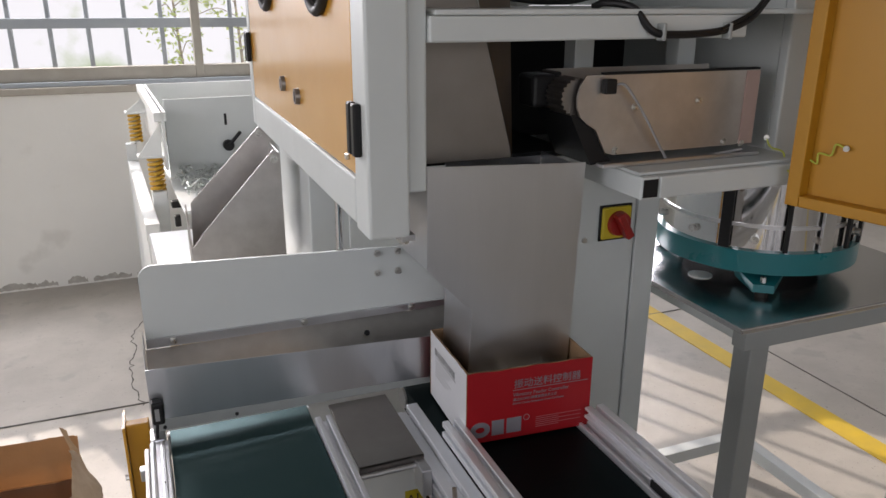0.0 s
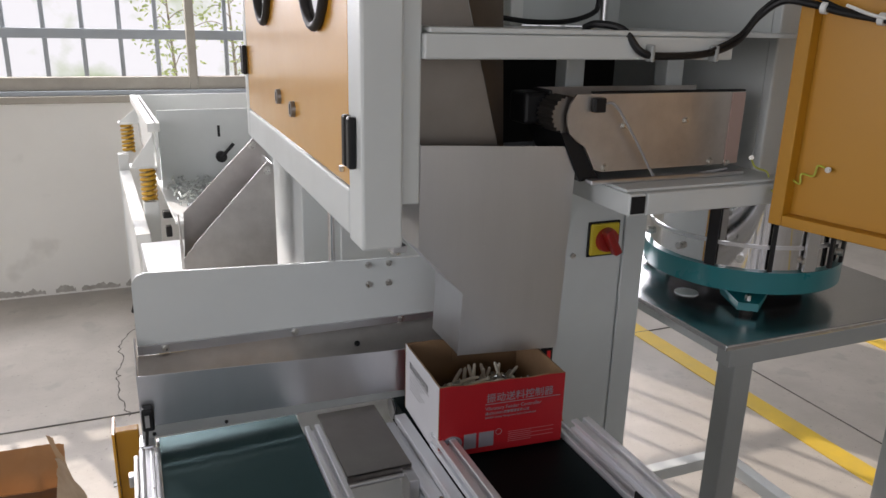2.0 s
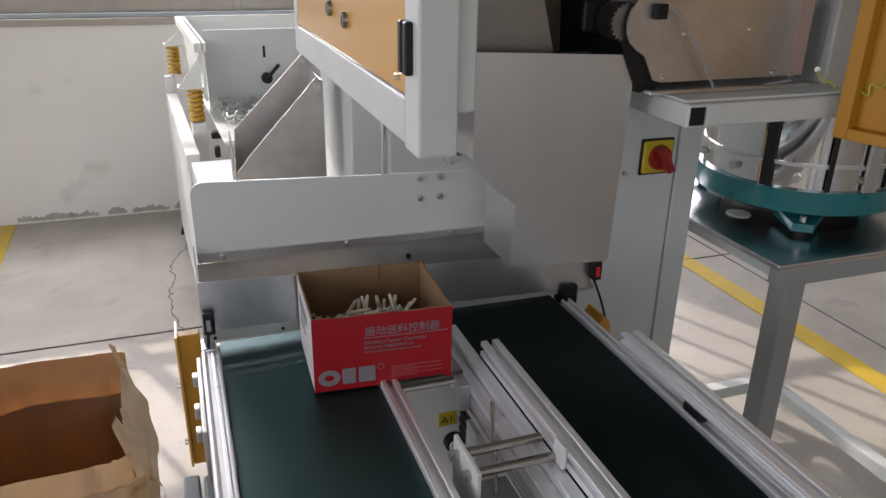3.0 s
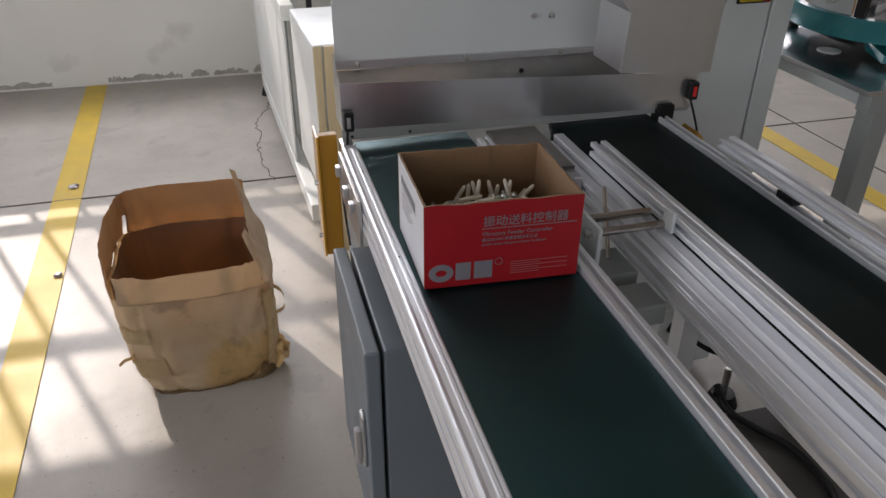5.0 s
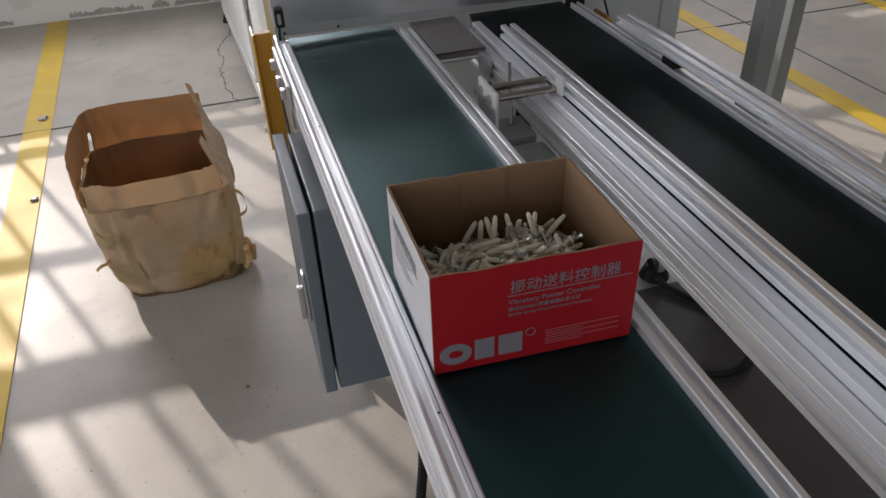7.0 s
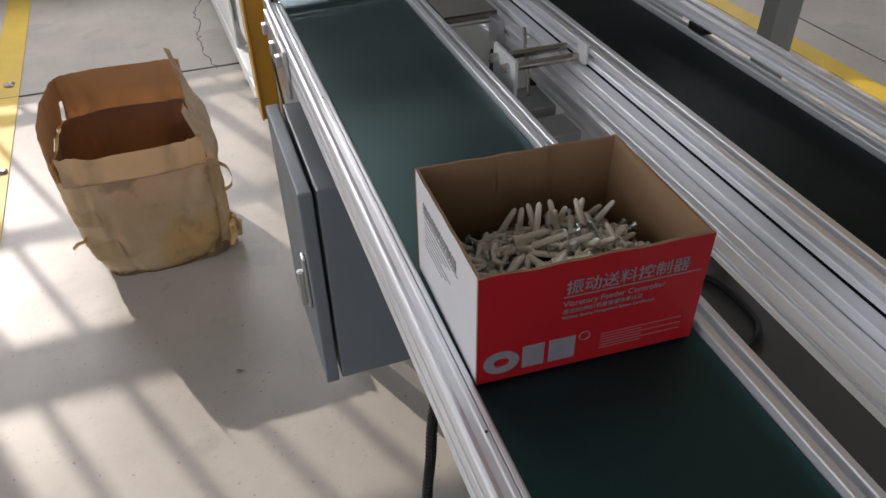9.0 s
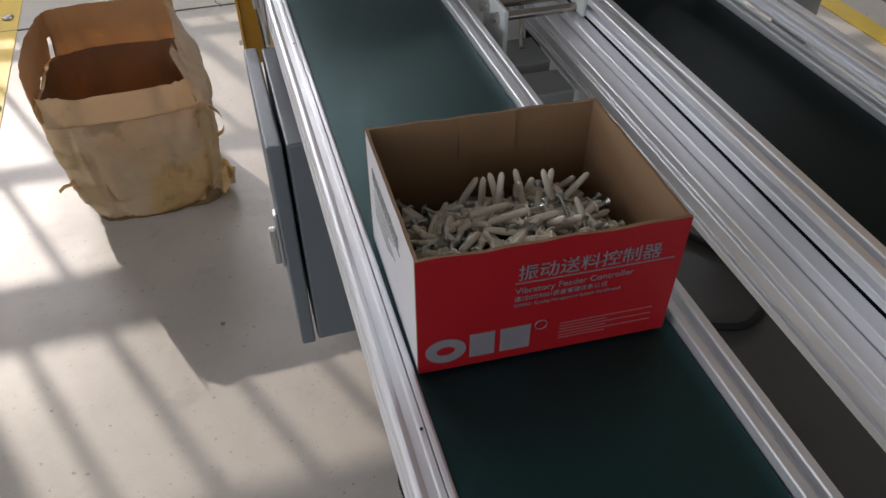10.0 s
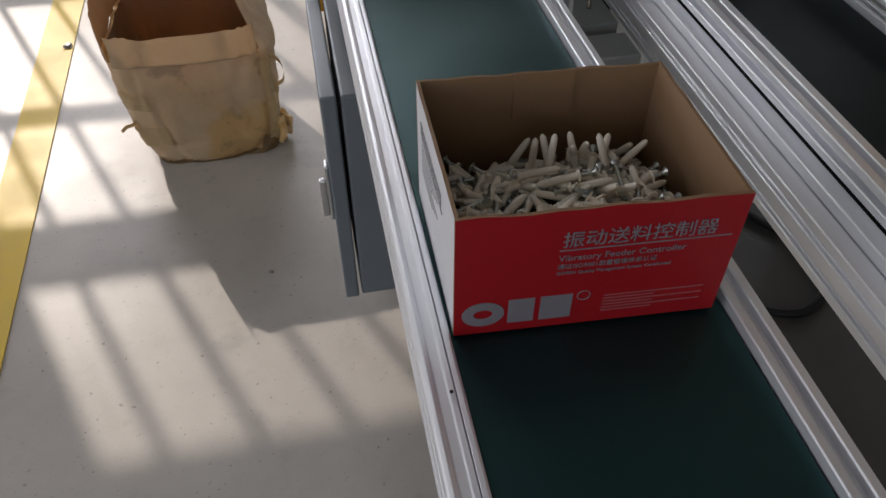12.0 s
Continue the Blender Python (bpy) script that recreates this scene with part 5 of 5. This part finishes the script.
# ---- the worn carton on the floor ----
def worn_carton():
    c = thing("worn_carton", (-0.36, 1.57, 0), "large worn open cardboard carton, taped and stained", "carton")
    H, N = 0.350, 200

    def plan(u, z):
        """The wall's place at u of the way round (0: front left corner, 0.25: front right), at height z."""
        g = z / H
        a = 2 * math.pi * u - 0.75 * math.pi
        ca, sa = math.cos(a), math.sin(a)
        e = 0.36
        sx = math.copysign(abs(ca) ** e, ca)
        sy = math.copysign(abs(sa) ** e, sa)
        k = min(1.0, g)
        hx = 0.170 + 0.028 * k + 0.020 * math.sin(math.pi * min(1, g * 0.9))
        hy = 0.166 + 0.036 * k
        cx, cy = -0.354 - 0.010 * k, 1.570 - 0.022 * k
        x, y = cx + hx * sx, cy + hy * sy
        w = 0.011 * noise.noise(Vector((x * 11, y * 11, z * 9))) + 0.005 * noise.noise(Vector((x * 40, y * 40, z * 14)))
        w -= 0.007 * max(0.0, 1 - 9 * abs(noise.noise(Vector((x * 7 + 3, y * 7, z * 10 + 5))))) * (1 - 0.7 * k)
        return Vector((x + w * ca, y + w * sa, z))

    def sheet(name, u0, u1, z0, z1, rag, mt, lean=0.0, label="", rows=14, gap=None, offset=0.0, thick=0.0045, seed=0.0):
        n = max(6, int(N * (u1 - u0)))
        bm = bmesh.new()
        grid = []
        for r in range(rows + 1):
            line = []
            for k in range(n + 1):
                u = u0 + (u1 - u0) * k / n
                top = z1 + rag * (noise.noise(Vector((u * 26, seed, 0.5))) + 0.5 * noise.noise(Vector((u * 110, seed, 2.5))))
                z = z0 + (top - z0) * r / rows
                p = plan(u, z)
                m = plan(u, 0.5 * H)
                out = Vector((p.x + 0.362, p.y - 1.555, 0)).normalized()
                p = p + out * (offset + lean * max(0.0, z - H))
                line.append(bm.verts.new(p))
            grid.append(line)
        for r in range(rows):
            for k in range(n):
                if gap and gap[0] <= (k / n) <= gap[1] and gap[2] <= r / rows <= gap[3]:
                    continue
                bm.faces.new((grid[r][k], grid[r][k + 1], grid[r + 1][k + 1], grid[r + 1][k]))
        bmesh.ops.solidify(bm, geom=bm.faces[:], thickness=thick)
        ob = part(name, bm, mt, c, label, 50)
        return ob
    # Lining sheets carry a darker brown than the outer panels.
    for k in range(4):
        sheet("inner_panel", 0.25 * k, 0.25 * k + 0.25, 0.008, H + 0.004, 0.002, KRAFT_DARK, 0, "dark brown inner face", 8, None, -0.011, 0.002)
    sheet("side_panel", 0.0, 0.25, 0.0, H, 0.002, KRAFT_OLD, rows=40)
    sheet("side_panel", 0.25, 0.50, 0.0, H, 0.002, KRAFT_OLD, rows=40)
    sheet("side_panel", 0.50, 0.75, 0.0, H, 0.002, KRAFT_OLD)
    sheet("side_panel", 0.75, 1.0, 0.0, H, 0.002, KRAFT_OLD, rows=40)
    sheet("front_flap", 0.022, 0.240, H - 0.008, 0.425, 0.009, FLAP, 0.10, "plain front flap with a torn edge", 8, None, 0.006, seed=1.0)
    sheet("side_flap", 0.254, 0.470, H - 0.008, 0.462, 0.034, TORN, -0.40, "ragged torn side flap", 8, None, 0.005, seed=2.2)
    sheet("corner_flap", 0.486, 0.533, H - 0.004, 0.528, 0.006, FLAP, -0.22, "upright torn corner of a flap", 8, None, -0.004, seed=5.2)
    sheet("back_flap", 0.541, 0.742, H - 0.006, 0.472, 0.005, KRAFT, 0.03, "bent back flap", 10, None, 0.004, seed=3.1)
    sheet("side_flap", 0.735, 0.985, H - 0.006, 0.466, 0.008, KRAFT, 0.03, "bent side flap", 12, (0.03, 0.10, 0.0, 0.42), 0.003, seed=4.3)
    part("bottom", prism([tuple(plan(k / 40, 0.003)[:2]) for k in range(40)], "z", 0.003, 0.008), KRAFT, c)
    tape = mat("yellowed_tape", (0.72, 0.56, 0.33), 0.28, 0, (0.66, 0.48, 0.24), 12, 0.8, 0.15, 60)
    sheet("tape_band", -0.04, 0.09, 0.20, 0.262, 0.010, tape, 0, "yellowed glossy packing tape", 5, None, 0.0042, 0.0008, 7.0)
    sheet("tape_band", -0.03, 0.10, 0.07, 0.135, 0.010, tape, 0, "yellowed glossy packing tape", 5, None, 0.0042, 0.0008, 8.0)
    soil = mat("soiled_cardboard_foot", (0.20, 0.125, 0.065), 0.8, 0, (0.42, 0.28, 0.13), 16, 0.9, 0.4, 80)
    sheet("soiled_foot", -0.03, 0.30, 0.0, 0.016, 0.016, soil, 0, "dark soiled bottom edge", 4, None, 0.0048, 0.0008, 12.0)
    sheet("soiled_foot", 0.19, 0.275, 0.0, 0.055, 0.030, soil, 0, "dark soiled bottom corner", 6, None, 0.0066, 0.0008, 13.0)
    lump = bmesh.new()
    bmesh.ops.create_icosphere(lump, subdivisions=3, radius=1.0)
    for v in lump.verts:
        r = 1 + 0.55 * noise.noise(v.co * 2.1) + 0.25 * noise.noise(v.co * 5.5)
        v.co = Vector((-0.172 + 0.034 * r * v.co.x, 1.462 + 0.030 * r * v.co.y, max(0.004, 0.052 + 0.050 * r * v.co.z)))
    part("torn_corner", lump, KRAFT_OLD, c, "crumpled torn bottom corner", 30)
    sheet("tape_band", 0.22, 0.30, 0.02, 0.32, 0.006, tape, 0, "yellowed glossy packing tape", 10, None, 0.0062, 0.0008, 9.0)
    for pts, w in (([(-0.170, 1.43, 0.30), (-0.138, 1.42, 0.275), (-0.136, 1.42, 0.225), (-0.165, 1.43, 0.20)], 0.018),
                   ([(-0.530, 1.41, 0.16), (-0.545, 1.395, 0.148), (-0.56, 1.385, 0.15), (-0.575, 1.38, 0.140)], 0.016),
                   ([(-0.172, 1.455, 0.085), (-0.148, 1.44, 0.075), (-0.138, 1.44, 0.045), (-0.150, 1.45, 0.030)], 0.045)):
        sp = spline(pts, 5)
        bm = bmesh.new()
        a = [bm.verts.new(p + Vector((0, 0, w / 2))) for p in sp]
        b = [bm.verts.new(p + Vector((0, w / 2, -w / 2 * (1 if p.z > w / 2 else 0.0)))) for p in sp]
        for k in range(len(sp) - 1):
            bm.faces.new((a[k], a[k + 1], b[k + 1], b[k]))
        bmesh.ops.solidify(bm, geom=bm.faces[:], thickness=0.001)
        part("loose_tape", bm, tape, c, "loose end of packing tape", 60)


worn_carton()

# ---- small things ----
for x, y, s in ((-0.912, 2.855, 0.022), (-0.864, 2.127, 0.016), (-0.223, 0.924, 0.006)):
    bm = bmesh.new()
    bmesh.ops.create_icosphere(bm, subdivisions=2, radius=s)
    for v in bm.verts:
        v.co *= 1 + 0.5 * noise.noise(v.co * 90)
        v.co.z = max(-0.2 * s, v.co.z * 0.5)
    bm.transform(Matrix.Translation((x, y, 0.2 * s + 0.004)))
    solid("debris", bm, STEEL_DULL, "small crumb of dirt on the floor", "debris", "", group="floor debris")

# Thin dark sheet in place of the shaded concrete under the conveyors.
shade_ob = thing("floor_shade", (0.75, -0.5, 0), "dark sheet standing in for floor shade under the conveyors", "mat")
part("mat_sheet", box(0.30, 1.20, -1.85, 0.93, 0.0, 0.006, 0.002), FLOOR_SHADE, shade_ob)
hose = thing("floor_cable", (0.98, 0.7, 0), "black cable looped on the floor under the conveyors", "cable")
part("cable", cable([(0.98, 1.0, 0.05), (0.975, 0.93, 0.024), (1.01, 0.86, 0.018), (1.055, 0.78, 0.018), (1.065, 0.68, 0.018), (1.045, 0.60, 0.018), (0.98, 0.552, 0.018), (0.91, 0.556, 0.018), (0.84, 0.60, 0.018), (0.74, 0.68, 0.024), (0.72, 0.72, 0.2)], 0.010, 8), BLACK, hose)
knob = thing("levelling_foot", (0.993, 0.985, 0), "black levelling foot with a bright stud", "foot")
part("foot_pad", cyl((0.993, 0.985, 0), (0.993, 0.985, 0.035), 0.045, 0.032, 20), BLACK, knob)
part("stud", cyl((0.993, 0.985, 0.035), (0.993, 0.985, 0.12), 0.010), BOLT, knob)
plug = thing("power_lead", (0.70, 0.84, 0.4), "black power lead with a moulded plug", "cable")
part("plug", cyl((0.690, 0.86, 0.41), (0.715, 0.83, 0.40), 0.018, 0.012, 12), BLACK, plug)
part("lead", cable([(0.715, 0.83, 0.40), (0.745, 0.79, 0.385), (0.78, 0.765, 0.38), (0.83, 0.77, 0.36)], 0.006, 8), BLACK, plug)
part("socket_post", box(0.655, 0.69, 0.85, 0.89, 0.0, 0.46, 0.003), PAINT, plug, "grey upright post")
cond = thing("cable_conduit", (0.05, 0.25, 0), "black corrugated conduit below the conveyor", "conduit")
bm = bmesh.new()
sp = spline([(0.16, 0.46, 0.62), (0.145, 0.42, 0.46), (0.112, 0.402, 0.30), (0.10, 0.388, 0.20), (0.088, 0.38, 0.10), (0.085, 0.36, 0.015), (0.12, 0.22, 0.012)], 20)
add_tube(bm, sp, 0.010, 8)
for i, v in enumerate(bm.verts):
    p = min(sp, key=lambda q: (q - v.co).length_squared)
    v.co = p + (v.co - p) * (1.12 if (i // 8) % 2 else 0.92)
part("conduit", bm, BLACK, cond, "", 40)


# ---- what moves ----
def motions():
    def spot(x, y, yaw=-4.4):
        return pose(x, y, BELT_Z + 0.0008, 0, 0, yaw)
    x0, y0, x1 = 0.453, 0.799, 0.031
    rows = [(0.0, spot(x0, y0)), (1.0, spot(x0, y0)), (1.8, spot(x0, y0)), (1.9, spot(x0 - 0.008, y0))]
    slide = (0.641, 0.617, 0.590, 0.564, 0.539, 0.515, 0.490, 0.465, 0.437, 0.404, 0.364, 0.323, 0.290, 0.263)
    for k, x in enumerate(slide):
        rows.append((2.0 + 0.1 * k, spot(x - 0.2145, y0 + 0.015 * k / 13)))
    rows += [(3.4, spot(x1, 0.815)), (3.5, spot(x1, 0.815)), (3.8, spot(x1, 0.815)), (3.9, spot(x1, 0.797))]
    for k in range(29):
        t = 4.0 + 0.1 * k
        rows.append((t, spot(x1 - 0.006 * (t - 3.9) / 3, 0.797 - 0.2805 * (t - 3.9), -4.4 + 0.4 * (t - 3.9))))
    rows += [(6.9, spot(0.025, -0.0145, -3.2)), (7.2, spot(0.025, -0.0145, -3.2)), (12.0, spot(0.025, -0.0145, -3.2))]
    walk(carton, rows)
    walk(plugs, rows)
    # three plugs leave the dosing belt, fall through the hopper and ride on in the carton
    for ob, wait, flight, rest in zip(drops, (0.74, 0.78, 0.82), (((0.2, 0.72, 0.90, 1.3965), (0.3, 0.6135, 0.853, 1.380), (0.4, 0.5246, 0.871, 1.290), (0.5, 0.545, 0.90, 1.08)),
                                                           ((0.4, 0.70, 0.90, 1.3965), (0.5, 0.577, 0.853, 1.368), (0.6, 0.540, 0.871, 1.240), (0.7, 0.55, 0.90, 1.03)),
                                                           ((0.7, 0.72, 0.90, 1.3965), (0.8, 0.637, 0.853, 1.396), (0.9, 0.527, 0.871, 1.291), (1.0, 0.545, 0.90, 1.08))),
                                      ((0.098, 0.078, 0.083, -100), (0.122, 0.070, 0.083, 80), (0.085, 0.090, 0.083, 82))):
        turn = {0.74: -111, 0.78: 45, 0.82: 64}[wait]
        path = [(0.0, pose(wait, 0.90, 1.3965, 0, -90 if turn < 0 else 90, 0))]
        path += [(t, pose(x, y, z, 0, turn, 0)) for t, x, y, z in flight]
        place = RACK @ Vector(rest[:3])
        landed = flight[-1][0] + 0.1
        seat = pose(*place, 0, rest[3], 0)
        path.append((landed, rows[0][1] @ seat))
        path += [(t, m @ seat) for t, m in rows if t > landed]
        walk(ob, path)
    cx, cy, cz = chute.location
    rise = ((0.0, 0), (0.6, 0), (1.1, 0), (1.2, 0.006), (1.5, 0.030), (1.8, 0.046), (2.0, 0.051), (2.3, 0.052), (3.5, 0.052), (12.0, 0.052))
    walk(chute, [(t, pose(cx, cy, cz + d)) for t, d in rise])


motions()
